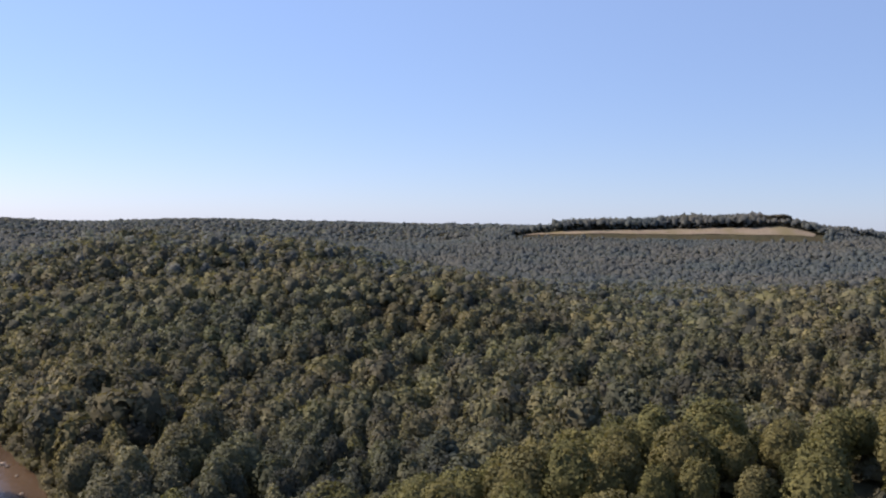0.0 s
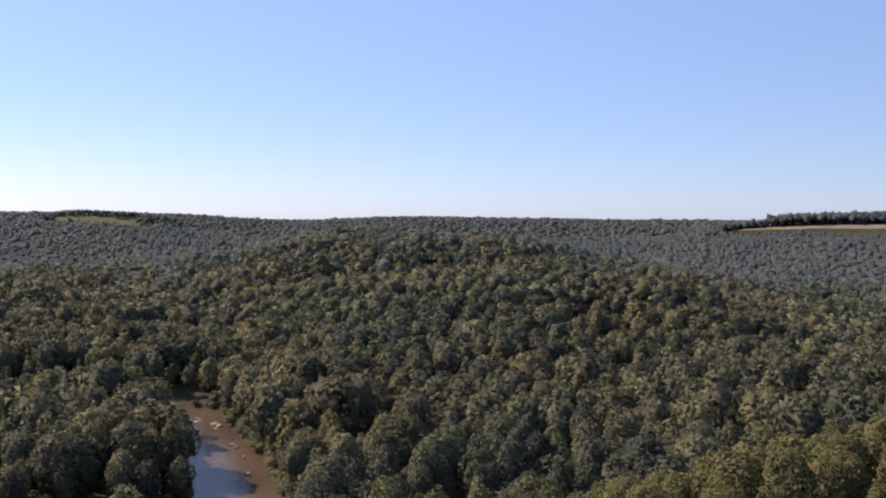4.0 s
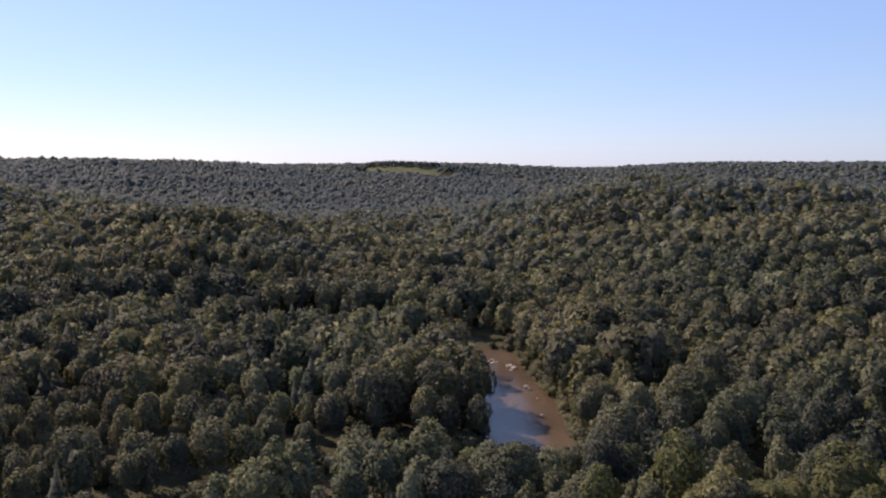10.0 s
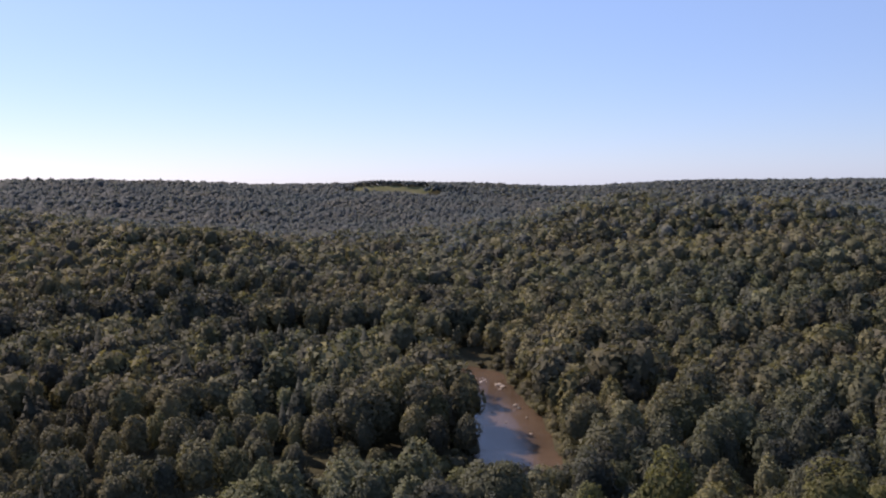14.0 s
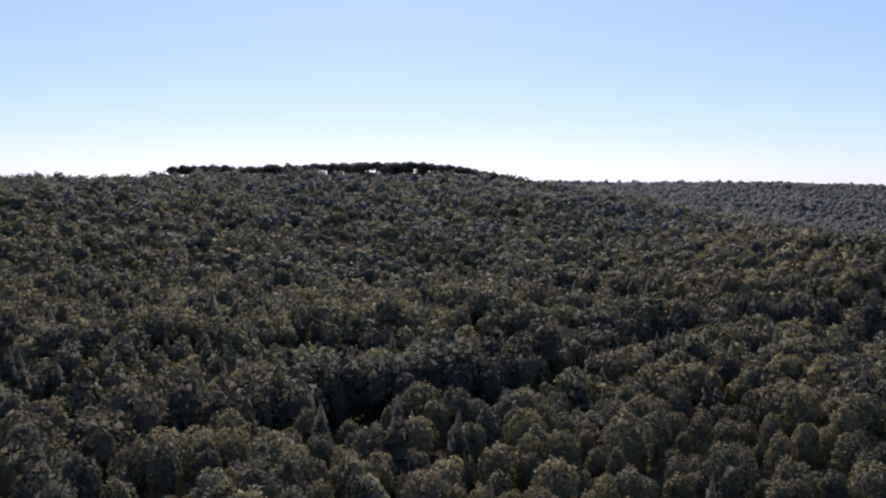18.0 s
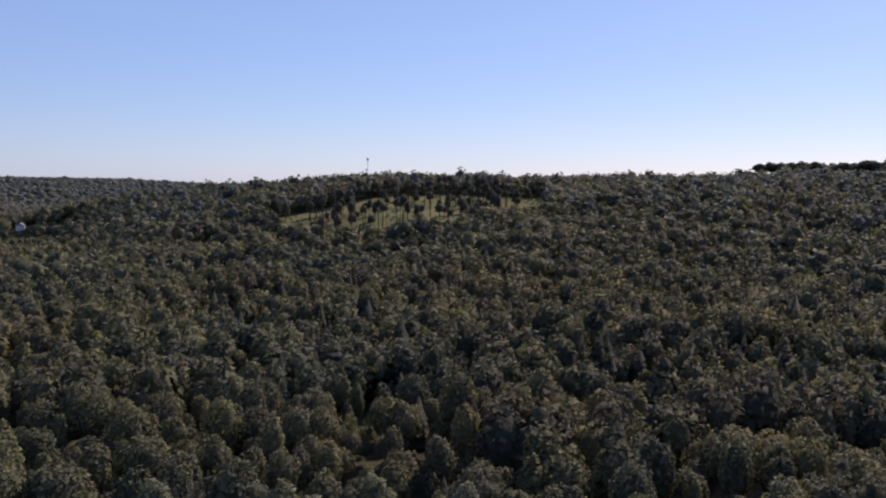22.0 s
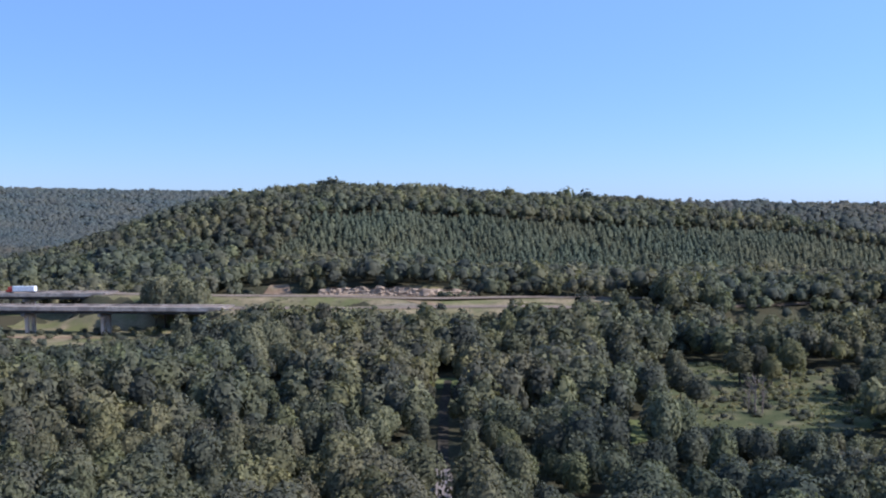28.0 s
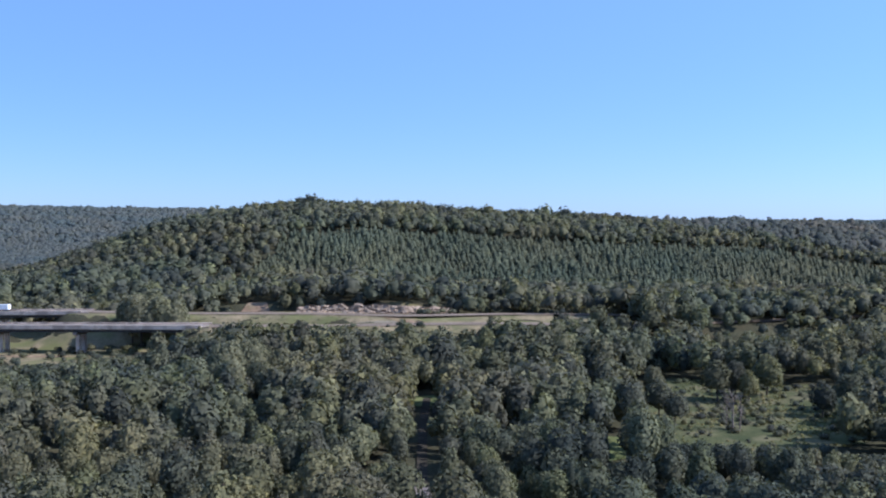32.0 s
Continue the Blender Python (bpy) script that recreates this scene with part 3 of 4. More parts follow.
clearing((-206, 470), (-196, 445), (-189, 437), (-184, 436), (-178, 448), (-170, 452), (-166.5, 452), (-166.5, 492), (-177, 511), (-183, 519), (-188.4, 528), (-189.4, 550), (-190.6, 554), (-191.9, 533), (-195, 541), (-199.5, 588), (-209, 620), (-212, 560))
clearing((-196, 338), (-187.5, 338), (-187.5, 374), (-196, 374))               # pale trees by the creek
VALLEY = (((-140.7, 664), (-139.2, 676), (-139.0, 696), (-140.5, 684)), ((-137.2, 692), (-134.8, 720), (-134.7, 742), (-137.1, 714)))
for outline in VALLEY:
    clearing(*outline)
clearing((-133.6, 846), (-132.0, 846), (-132.0, 886), (-133.6, 886))            # yard of the far building


def wooded(xy, bank=1.8):
    x, y = xy[:, 0], xy[:, 1]
    d, along = to_line(x, y, RIVER)
    ok = d > river_half(along) + bank + 1.5 * ((along > 0.417) & (along < 0.54)) + 3 * ((along > 0.604) & (along < 0.77)) - 1.3 * (along > 0.80)
    for c in CLEARINGS:
        ok &= ~in_outline(x, y, c)
    return xy[ok]


# young growth that falls away towards the meadow, the glades and the trail: headings and the edge it falls to
YOUNG = ((-30.5, -21.5, 212), (-206, -196.5, 466), (-164.5, -151.2, 282), (-151.6, -147.3, 228), (-181.1, -178.4, 205), (-180.6, -178.8, 332), (-168.4, -166.2, 262), (-141.0, -138.8, 672), (-137.4, -134.5, 705), (-133.6, -132.0, 866))


def heights(xy, seed, mean=14.0, spread=3.2):
    g = np.random.default_rng(seed)
    lie = 0.75 * swell(xy[:, 0], xy[:, 1], 19) + 0.75 * swell(xy[:, 1], xy[:, 0], 47)
    lie = lie * np.interp(np.hypot(xy[:, 0], xy[:, 1]), (600, 800), (1.6, 1.0))
    h = np.clip(g.normal(mean, spread, len(xy)) + spread * lie, mean * 0.55, mean * 1.38)
    h = h * np.where(g.random(len(xy)) < 0.07, 1.18, 1.0)
    r, a = np.hypot(xy[:, 0], xy[:, 1]), heading(xy)
    h = h + 4.5 * ((a > -193) & (a < -166) & (r > 365) & (r < 436) & (mean > 9))
    h = h + 6.0 * ((a > 7) & (a < 19.6) & (r > 1455) & (r < 1570))
    h = np.where((a > -37.6) & (a < -29.8) & (r > 1480) & (r < 1640), np.minimum(h, 10.0), h)
    h = np.where((a > 3.5) & (a < 23.5) & (r > 1290) & (r < 1400), np.minimum(h, 9.5), h)
    for a0, a1, edge in YOUNG:
        h = np.where((a > a0) & (a < a1) & (r < edge), np.minimum(h, np.maximum(2.5, (EYE.z - 4) * (1 - r / edge) + 2)), h)
    return h


# how high the land stands seen from EYE; trees hidden behind it are thinned
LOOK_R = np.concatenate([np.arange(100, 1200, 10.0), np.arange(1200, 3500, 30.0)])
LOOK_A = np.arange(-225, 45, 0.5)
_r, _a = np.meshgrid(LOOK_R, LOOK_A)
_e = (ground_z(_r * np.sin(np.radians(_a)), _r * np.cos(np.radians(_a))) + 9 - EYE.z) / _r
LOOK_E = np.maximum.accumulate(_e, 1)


def thin_hidden(xy, seed, keep=0.12):
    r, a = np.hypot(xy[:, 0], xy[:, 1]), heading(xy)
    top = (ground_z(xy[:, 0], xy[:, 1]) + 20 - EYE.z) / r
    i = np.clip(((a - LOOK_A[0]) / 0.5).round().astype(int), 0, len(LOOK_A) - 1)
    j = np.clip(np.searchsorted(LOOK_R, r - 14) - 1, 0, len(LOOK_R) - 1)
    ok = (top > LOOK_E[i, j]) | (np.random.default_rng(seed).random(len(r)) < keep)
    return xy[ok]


A0, A1 = -210, 31
near = np.concatenate([wooded(scatter(92, 250, A0, A1, 7.4, 11)), wooded(scatter(100, 165, -12, A1, 11.0, 12))])
near = near[(np.hypot(near[:, 0], near[:, 1]) > 142) | (heading(near) > -16)]
near_r, near_a = np.hypot(near[:, 0], near[:, 1]), heading(near)
close = (near_r < 196) & (near_r > 100) & ~((near_r < 150) & (near_a < -40))
order = np.argsort(near_r + 1e4 * ~close)
singles, rest = near[order[:290]], near[order[290:]]
BROAD = "broadleaf tree with rounded dense green summer crown"
kinds = [tree_kind("broadleaf_tree", 100 + k, ("round", "full", "tall")[k % 3], 1900, 0.019, M_LEAF_OWN, BROAD, "trees on the valley floor") for k in range(6)]
kinds.append(tree_kind("broadleaf_tree", 107, "full", 1700, 0.020, M_LEAF_SUN, "broadleaf tree with bright yellow-green crown", "trees on the valley floor"))
kinds.append(tree_kind("broadleaf_tree", 108, "tall", 1700, 0.020, M_LEAF_PALE, "broadleaf tree with pale grey-green crown", "trees on the valley floor"))
rise = (heading(singles) > -12) & (np.hypot(singles[:, 0], singles[:, 1]) < 175)
stand(kinds, singles[~rise], heights(singles[~rise], 12), 21, 0.92)
clear_kinds(kinds)
kinds = [tree_kind("hilltop_tree", 140 + k, "full", 1900, 0.018, M_LEAF_SUN, "bright yellow-green broadleaf tree on the near rise", "trees on the near rise") for k in range(5)]
stand(kinds, singles[rise], heights(singles[rise], 12, 11.5, 2.0), 22)
clear_kinds(kinds)
scrub = scatter(94, 150, -7, A1, 4.6, 18)
forest("near_rise_scrub", scrub, heights(scrub, 19, 4.5, 1.2), 120, 0.06, "leafy scrub between the trees on the near rise", ("bush",), M_LEAF_NEAR, seed=18, base=0.75, lumps=7)
pointed = (heading(rest) < -34) & (heading(rest) > -122) & (np.random.default_rng(14).random(len(rest)) < 0.07)
pines_near, rest = rest[pointed], rest[~pointed]
forest("near_woods", rest, heights(rest, 12), 860, 0.0235, "dense green broadleaf woods with rounded crowns on the valley floor", ("full", "round", "full", "tall"), M_LEAF_NEAR, seed=3, wide=0.86, lumps=20)
mid = thin_hidden(wooded(scatter(250, 480, A0, A1, 7.0, 13)), 1)
pointed = (heading(mid) < -34) & (heading(mid) > -122) & (np.random.default_rng(15).random(len(mid)) < 0.12)
cones, mid = np.concatenate([pines_near, mid[pointed]]), mid[~pointed]
forest("valley_conifers", cones, heights(cones, 25, 15, 2.5), 130, 0.035, "dark pointed conifers among the broadleaf woods", ("cone",), M_DARK_PINE, seed=13, wide=1.4)
# tall trees standing over the water on the far bank, tinted dark for shade
line = scatter(170, 460, -104, -36, 5.6, 26)
wet, along = to_line(line[:, 0], line[:, 1], RIVER)
mouth = np.interp(-heading(line), [-math.degrees(math.atan2(*p)) for p in RIVER[11:20]], [math.hypot(*p) for p in RIVER[11:20]])
line = line[(wet > river_half(along) + 2) & (wet < river_half(along) + 17) & (np.hypot(line[:, 0], line[:, 1]) > mouth)]
forest("bank_trees", line, heights(line, 27, 19, 2.2), 130, 0.035, "tall leafy trees along the far river bank, tinted dark for shade", ("full", "tall"), M_LEAF, seed=14, base=0.05, lumps=9)
forest("middle_woods", mid, heights(mid, 14), 150, 0.048, "dense green broadleaf woods on the valley slopes", ("full", "round", "full", "round", "tall", "full"), seed=4, wide=0.90, lumps=12)
back = thin_hidden(wooded(scatter(480, 930, A0, A1, 7.6, 15)), 2)
PLANT = [polar(*p) for p in ((-191, 690), (-186, 668), (-178, 660), (-168, 690), (-159, 745), (-153, 800), (-152, 900), (-160, 880), (-168, 815), (-178, 790), (-188, 775))]
planted = in_outline(back[:, 0], back[:, 1], PLANT)
back = back[~planted]
back_r, back_a = np.hypot(back[:, 0], back[:, 1]), heading(back)
# with distance more trees take the leaf tone that has haze painted in
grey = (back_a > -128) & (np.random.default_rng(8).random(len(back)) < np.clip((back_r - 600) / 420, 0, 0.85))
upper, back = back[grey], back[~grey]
forest("upper_woods", upper, heights(upper, 31, 14, 2.2), 20, 0.085, "broadleaf woods on the upper slopes, leaf colour tinted with haze", ("full", "round", "full"), M_HAZE_BLUE, seed=19, wide=1.05, lumps=5)
forest("hill_woods", back, heights(back, 16, 14, 2.2), 20, 0.085, "dense green broadleaf woods on the hills", ("full", "round", "full"), seed=5, wide=1.05, lumps=5)
rows = scatter(640, 920, -193, -150, 4.7, 23, 0.42)
rows = rows[in_outline(rows[:, 0], rows[:, 1], PLANT)]
forest("pine_plantation", rows, heights(rows, 24, 7.0, 1.6), 20, 0.07, "rows of slim young planted conifers on the hillside", ("cone",), M_PINE, seed=8, wide=2.1)
far = thin_hidden(wooded(scatter(930, 1900, A0, A1, 6.9, 17)), 3, 0.05)
# the woods from here on have distance haze painted into their leaf tones
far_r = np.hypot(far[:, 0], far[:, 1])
less_haze = (far_r < 1420) & (heading(far) < -98)
hither, far = far[less_haze], far[~less_haze]
hither = hither[~in_outline(hither[:, 0], hither[:, 1], PLANT)]
forest("back_woods", hither, heights(hither, 30, 12.5, 1.7), 5, 0.10, "green woods on the back slopes", mat=M_HAZE_GREEN, seed=17, wide=1.2, lumps=0)
forest("far_woods", far, heights(far, 18, 12.5, 1.5), 5, 0.10, "distant dark green woods on far ridges, leaf colour tinted with haze", mat=M_HAZE_BLUE, seed=6, wide=1.2, lumps=0)
rim = thin_hidden(scatter(1900, 3400, -188, A1, 21.0, 19), 4, 0.05)
ridge = thin_hidden(scatter(1900, 2900, A0, -188, 9.2, 28), 5, 0.05)
forest("ridge_woods", ridge, heights(ridge, 29, 14, 2.5), 5, 0.10, "woods on the far ridge past the highway bridges", mat=M_HAZE_BLUE, seed=15, wide=1.35, lumps=0)
forest("horizon_woods", rim, heights(rim, 20, 14, 2.0), 3, 0.14, "woods on the skyline plateau", mat=M_HAZE_BLUE, seed=7, wide=1.9, lumps=0)


# ---- open ground ----
CUT_STONES = []


def open_ground(name, outline, mat, label, category, lift=0.25, step=5.0):
    """A patch of open ground laid over the land, its rim cut to the outline."""
    pts = [Vector((*polar(*p), 0)) for p in outline]
    mid = sum(pts, Vector()) / len(pts)
    rim = []
    for a, b in zip(pts, pts[1:] + pts[:1]):
        n = max(1, int((b - a).length / step))
        rim += [a.lerp(b, k / n) for k in range(n)]
    n = len(rim)
    rings = max(2, int(max((p - mid).length for p in rim) / step))
    v, q = [], []
    for k in range(rings + 1):
        for i, p in enumerate(rim):
            wob = 1 + (min(0.06, 3.0 / (p - mid).length) * math.sin(i * 1.7) * (k / rings))
            e = mid + (p - mid) * (0.02 + 0.98 * k / rings) * wob
            v.append((e.x, e.y, 0))
    v = np.array(v)
    v[:, 2] = ground_z(v[:, 0], v[:, 1]) + lift
    for k in range(rings):
        for i in range(n):
            q.append((k * n + i, (k + 1) * n + i, (k + 1) * n + (i + 1) % n, k * n + (i + 1) % n))
    ob = new(name, mesh_from(name, v, q, mat, True))
    if sum(p.normal.z for p in ob.data.polygons) < 0:
        ob.data.flip_normals()
    return tagged(ob, label, category, kind="structure")


open_ground("field_1", FIELD, M_DRY, "pale dry hayfield on the plateau", "field", 0.6, 12)
open_ground("field_2", FAR_FIELD, M_SLOPE, "distant light green field", "field", 0.6, 12)
open_ground("meadow", MEADOW, M_GRASS, "sunlit rough green meadow among trees", "meadow", 0.3, 5)
open_ground("slope_meadow", SLOPE, M_SLOPE, "pale grassy hillside under scattered trees", "meadow", 0.4, 8)
for n, outline in enumerate(VALLEY, 1):
    open_ground("valley_field_%d" % n, outline, M_SLOPE, "small pale grassy clearing in the far valley", "field", 0.6, 5)
open_ground("glade_1", ((-151.2, 219), (-148, 219), (-147.7, 255), (-150.8, 257)), M_LAWN, "small bright green glade", "meadow", 0.3, 3)
open_ground("glade_2", ((-181.2, 330), (-178.2, 330), (-178.4, 350), (-181.2, 349)), M_LAWN, "grassy opening at the end of the trail", "meadow", 0.3, 3)
open_ground("glade_3", ((-168.3, 256), (-166.7, 262), (-166.2, 284), (-168, 288)), M_LAWN, "small bright green glade", "meadow", 0.3, 3)
open_ground("verge", ((-204, 466), (-196, 447), (-189, 439), (-184, 438), (-178, 450), (-167, 453), (-166.7, 490), (-177, 508), (-183, 514), (-188, 520), (-192, 528), (-199, 570), (-206, 590)), M_VERGE, "rough grass verge beside the highway", "verge", 0.25, 16)
open_ground("cutting", ((-191.9, 528), (-188.5, 517), (-184, 506), (-180, 499), (-177.5, 503), (-177.5, 516), (-181, 522), (-185, 528), (-188, 528), (-191, 532)), M_DIRT, "bare tan earth cutting above the highway", "earth bank", 0.5, 4)
open_ground("bank_grass", ((-191.7, 533), (-190, 529), (-188.7, 525), (-189.5, 547), (-190.4, 552)), M_DIRT, "dry earth and grass bank rising from the highway", "verge", 0.5, 3)
open_ground("median_earth", ((-190, 488), (-185, 482), (-181.5, 481), (-179.8, 474), (-181, 473), (-185, 474), (-190, 480)), M_DRY, "dry grassy strip between the carriageways", "verge", 0.35, 4)
open_ground("gravel_crossover", ((-182.6, 491), (-180.2, 488), (-179.3, 473), (-180.6, 472)), M_DIRT, "gravel track across the grass strip", "track", 0.5, 3)
open_ground("dirt_shoulder", ((-193, 467), (-188, 458), (-184, 455), (-180, 458), (-180, 461), (-184, 458.5), (-188, 462), (-193, 471)), M_DIRT, "dusty gravel shoulder of the highway", "track", 0.42, 3)

# ---- highway ----
for n, (line, level) in enumerate(((NEAR_ROAD, NEAR_LEVEL), (FAR_ROAD, FAR_LEVEL)), 1):
    strip("road_%d" % n, line, 5.6, 0.55, M_ROAD, "grey two-lane highway carriageway", "road", level=level)


M_GALV = surface("galvanised", (0.36, 0.36, 0.36), (0.5, 0.5, 0.5), 2.0, 10, rough=0.5, bump=0.05, metal=0.6)


def highway_bridge(start, end, level, label, piers, ground):
    """A girder bridge: deck, parapets, steel girders, abutment and twin-column piers. Local x runs along the deck."""
    a, b = Vector((*polar(*start), level)), Vector((*polar(*end), level - 4.2))
    w = (b - a).normalized()
    n = (b - a).length
    t = thing("highway_bridge", Matrix.Translation(a) @ w.to_track_quat("X", "Z").to_matrix().to_4x4(), label, "bridge", "twin highway bridges")
    part("deck", box(bmesh.new(), -4, -6.4, 0.25, n, 6.4, 0.6), M_CONCRETE, t)
    for s in (-1, 1):
        bm = bmesh.new()
        box(bm, -5, s * 6.6 - 0.2, -0.75, n, s * 6.6 + 0.2, 1.5, 0.06)
        part("parapet", bm, M_PARAPET, t)
    for y in (-5.2, -1.8, 1.8, 5.2):
        bm = bmesh.new()
        box(bm, 0.5, y - 0.04, -2.3, n, y + 0.04, 0.22)
        box(bm, 0.5, y - 0.3, -2.36, n, y + 0.3, -2.3)
        for k in range(int(n / 6)):
            box(bm, k * 6 + 1, y - 0.22, -2.3, k * 6 + 1.08, y + 0.22, 0.2)
        part("girder", bm, M_STEEL, t)
    bm = bmesh.new()
    box(bm, -4.5, -7.2, -6, 0.4, 7.2, 0.2, 0.08)
    box(bm, -9.5, -7.2, -3, -4.5, -6.6, 0.6, 0.05)
    box(bm, -9.5, 6.6, -3, -4.5, 7.2, 0.6, 0.05)
    part("abutment", bm, M_CONCRETE, t)
    for x in piers:
        bm = bmesh.new()
        box(bm, x - 0.9, -6.6, -3.9, x + 0.9, 6.6, -2.4, 0.15)
        p = part("pier", bm, M_CONCRETE, t)
        for y in (-2.6, 2.6):
            bm = bmesh.new()
            box(bm, x - 0.95, y - 1.1, -level - 3, x + 0.95, y + 1.1, -3.9, 0.12)
            part("column", bm, M_PARAPET, p)
        bm = bmesh.new()
        for y in (-5.2, -1.8, 1.8, 5.2):
            box(bm, x - 0.3, y - 0.3, -2.4, x + 0.3, y + 0.3, -2.36)
        part("bearing", bm, M_STEEL, p)
    return t


highway_bridge((-193.6, 476.5), (-216, 640), NEAR_LEVEL, "grey concrete highway bridge on dark steel girders and tall piers", (65, 110, 155, 200), 4)
highway_bridge((-200.3, 557), (-216, 700), FAR_LEVEL, "grey concrete highway bridge carrying a lorry", (48, 92, 136), 4)


# ---- lorry on the far bridge ----
def lorry(m):
    t = thing("articulated_lorry", m, "white box trailer behind a red tractor cab", "lorry")
    m_white = surface("trailer_white", (0.74, 0.75, 0.76), (0.82, 0.83, 0.84), 0.4, 3, rough=0.4, bump=0.05)
    m_red = surface("cab_red", (0.42, 0.045, 0.03), (0.5, 0.06, 0.04), 0.8, 4, rough=0.35, bump=0.03)
    m_tyre = surface("tyre_rubber", (0.018, 0.018, 0.018), (0.035, 0.035, 0.035), 3, 12, bump=0.2)
    m_glass, n, l, b = material("windscreen_glass", 0.08, 0, 0.5)
    b.inputs["Base Color"].default_value = (0.02, 0.025, 0.03, 1)
    part("trailer", box(bmesh.new(), -16, -1.3, 1.15, -1.6, 1.3, 4.1, 0.06), m_white, t, "white box trailer")
    bm = bmesh.new()
    box(bm, -15.8, -0.5, 0.85, -1.8, 0.5, 1.15)
    part("chassis", bm, M_STEEL, t)
    bm = bmesh.new()
    box(bm, -1.2, -1.2, 0.7, 1.6, 1.2, 3.5, 0.2)
    box(bm, 1.5, -1.1, 0.7, 3.3, 1.1, 2.0, 0.25)
    cab = part("cab", bm, m_red, t, "red tractor cab")
    part("windscreen", box(bmesh.new(), 1.58, -1.0, 2.15, 1.66, 1.0, 3.05, 0.03), m_glass, cab)
    for x in (-14.6, -13.3, -0.4, 0.8, 2.6):
        for y in (-1.1, 1.1):
            bm = bmesh.new()
            bmesh.ops.create_cone(bm, cap_ends=True, segments=16, radius1=0.5, radius2=0.5, depth=0.36, matrix=Matrix.Translation((x, y, 0.5)) @ Matrix.Rotation(radians(90), 4, "X"))
            part("wheel", bm, m_tyre, t)
    return t


_a, _b = Vector((*polar(-200.3, 557), 0)), Vector((*polar(-216, 700), -4.2))
_w = (_b - _a).normalized()
lorry(Matrix.Translation((*(_a + _w * 62 + Vector((-_w.y, _w.x, 0)) * -2).xy, FAR_LEVEL + 0.6 + _w.z * 62)) @ _w.to_track_quat("X", "Z").to_matrix().to_4x4())
strip("valley_track", [polar(*p) for p in ((-199, 490), (-203, 505), (-207, 525), (-212, 560))], 2.2, 0.35, M_DIRT, "dirt track under the highway bridge", "track")

# ---- rock face and broken rock along the cutting ----
def rock_face():
    v, q = [], []
    cols, rows_up = 150, 7
    for c in range(cols):
        a = -187.6 + 9.8 * c / (cols - 1)
        r0 = float(np.interp(a, (-187.6, -186.4, -180.7, -177.5), (524, 520, 502.5, 507)))
        tall = 2.2 + 3.4 * math.sin(math.pi * c / (cols - 1)) ** 0.5 * (0.7 + 0.5 * noise.noise((c * 0.11, 0, 4)))
        for k in range(rows_up):
            u = k / (rows_up - 1)
            x, y = polar(a, r0 + 2.2 * u + 1.3 * noise.noise((c * 0.21, k * 0.9, 1)) + 0.7 * noise.noise((c * 0.63, k * 1.7, 7)))
            v.append((x, y, FAR_LEVEL - 0.6 + (tall + 0.6) * u + 0.35 * noise.noise((c * 0.4, k, 3))))
    for c in range(cols - 1):
        for k in range(rows_up - 1):
            i = c * rows_up + k
            q.append((i, i + 1, i + rows_up + 1, i + rows_up))
    ob = new("rock_face", mesh_from("rock_face", v, q, M_ROCK))
    tagged(ob, "jagged tan rock face of the highway cutting", "rock face", kind="structure")


rock_face()
g = random.Random(77)
for k in range(70):
    a = -187.6 + 10.2 * k / 70 + g.uniform(-0.1, 0.1)
    r = np.interp(a, (-187.6, -182, -177.4), (514, 503, 505)) + g.uniform(0, 7)
    x, y = polar(a, r)
    bx = g.uniform(0.8, 2.4)
    CUT_STONES.append((x, y, float(ground_z(x, y)) + 0.4, bx))

# ---- trail and its plank bridge ----
# gravel colour darkened to carry the shade of the woods over the trail
M_SHADE_GRAVEL = surface("shade_dark_gravel", (0.04, 0.034, 0.026), (0.07, 0.06, 0.046), 0.5, 4, gloss=0.0, rough=1.0)
TRAIL = [polar(*p) for p in ((-179.75, 229), (-179.7, 280), (-179.6, 312), (-179.4, 345))]
strip("trail", TRAIL, 1.5, 0.35, M_SHADE_GRAVEL, "narrow grey trail through the woods", "trail")


def plank_bridge():
    a, b = Vector((*polar(-179.6, 190), 3.4)), Vector((*polar(-179.7, 227), 3.4))
    w = (b - a).normalized()
    n = (b - a).length
    t = thing("plank_bridge", Matrix.Translation(a) @ w.to_track_quat("X", "Z").to_matrix().to_4x4(), "grey weathered plank bridge with low rails on a trail", "bridge")
    m = surface("grey_planks", (0.17, 0.135, 0.11), (0.26, 0.21, 0.175), 1.2, 8, bump=0.3)
    plank = bpy.data.meshes.new("plank")
    bm = box(bmesh.new(), -0.25, -1.9, 0, 0.25, 1.9, 0.09, 0.012)
    bm.to_mesh(plank)
    bm.free()
    plank.materials.append(m)
    for k in range(int(n / 0.56)):
        o = new("plank", plank)
        o.parent = t
        o.location = (k * 0.56 + 0.3, 0, 0)
    for y in (-1.6, 1.6):
        part("beam", box(bmesh.new(), 0, y - 0.2, -0.9, n, y + 0.2, -0.005), M_STEEL, t)
        part("handrail", box(bmesh.new(), 0, y * 1.22 - 0.06, 1.05, n, y * 1.22 + 0.06, 1.17, 0.01), m, t)
        for k in range(int(n / 3) + 1):
            part("post", box(bmesh.new(), k * 3 - 0.06, y * 1.22 - 0.06, -0.6, k * 3 + 0.06, y * 1.22 + 0.06, 1.05), m, t)
    for x in (10, 24, 38):
        part("pier", box(bmesh.new(), x - 0.6, -2, -5.5, x + 0.6, 2, -0.9, 0.05), M_CONCRETE, t)


plank_bridge()

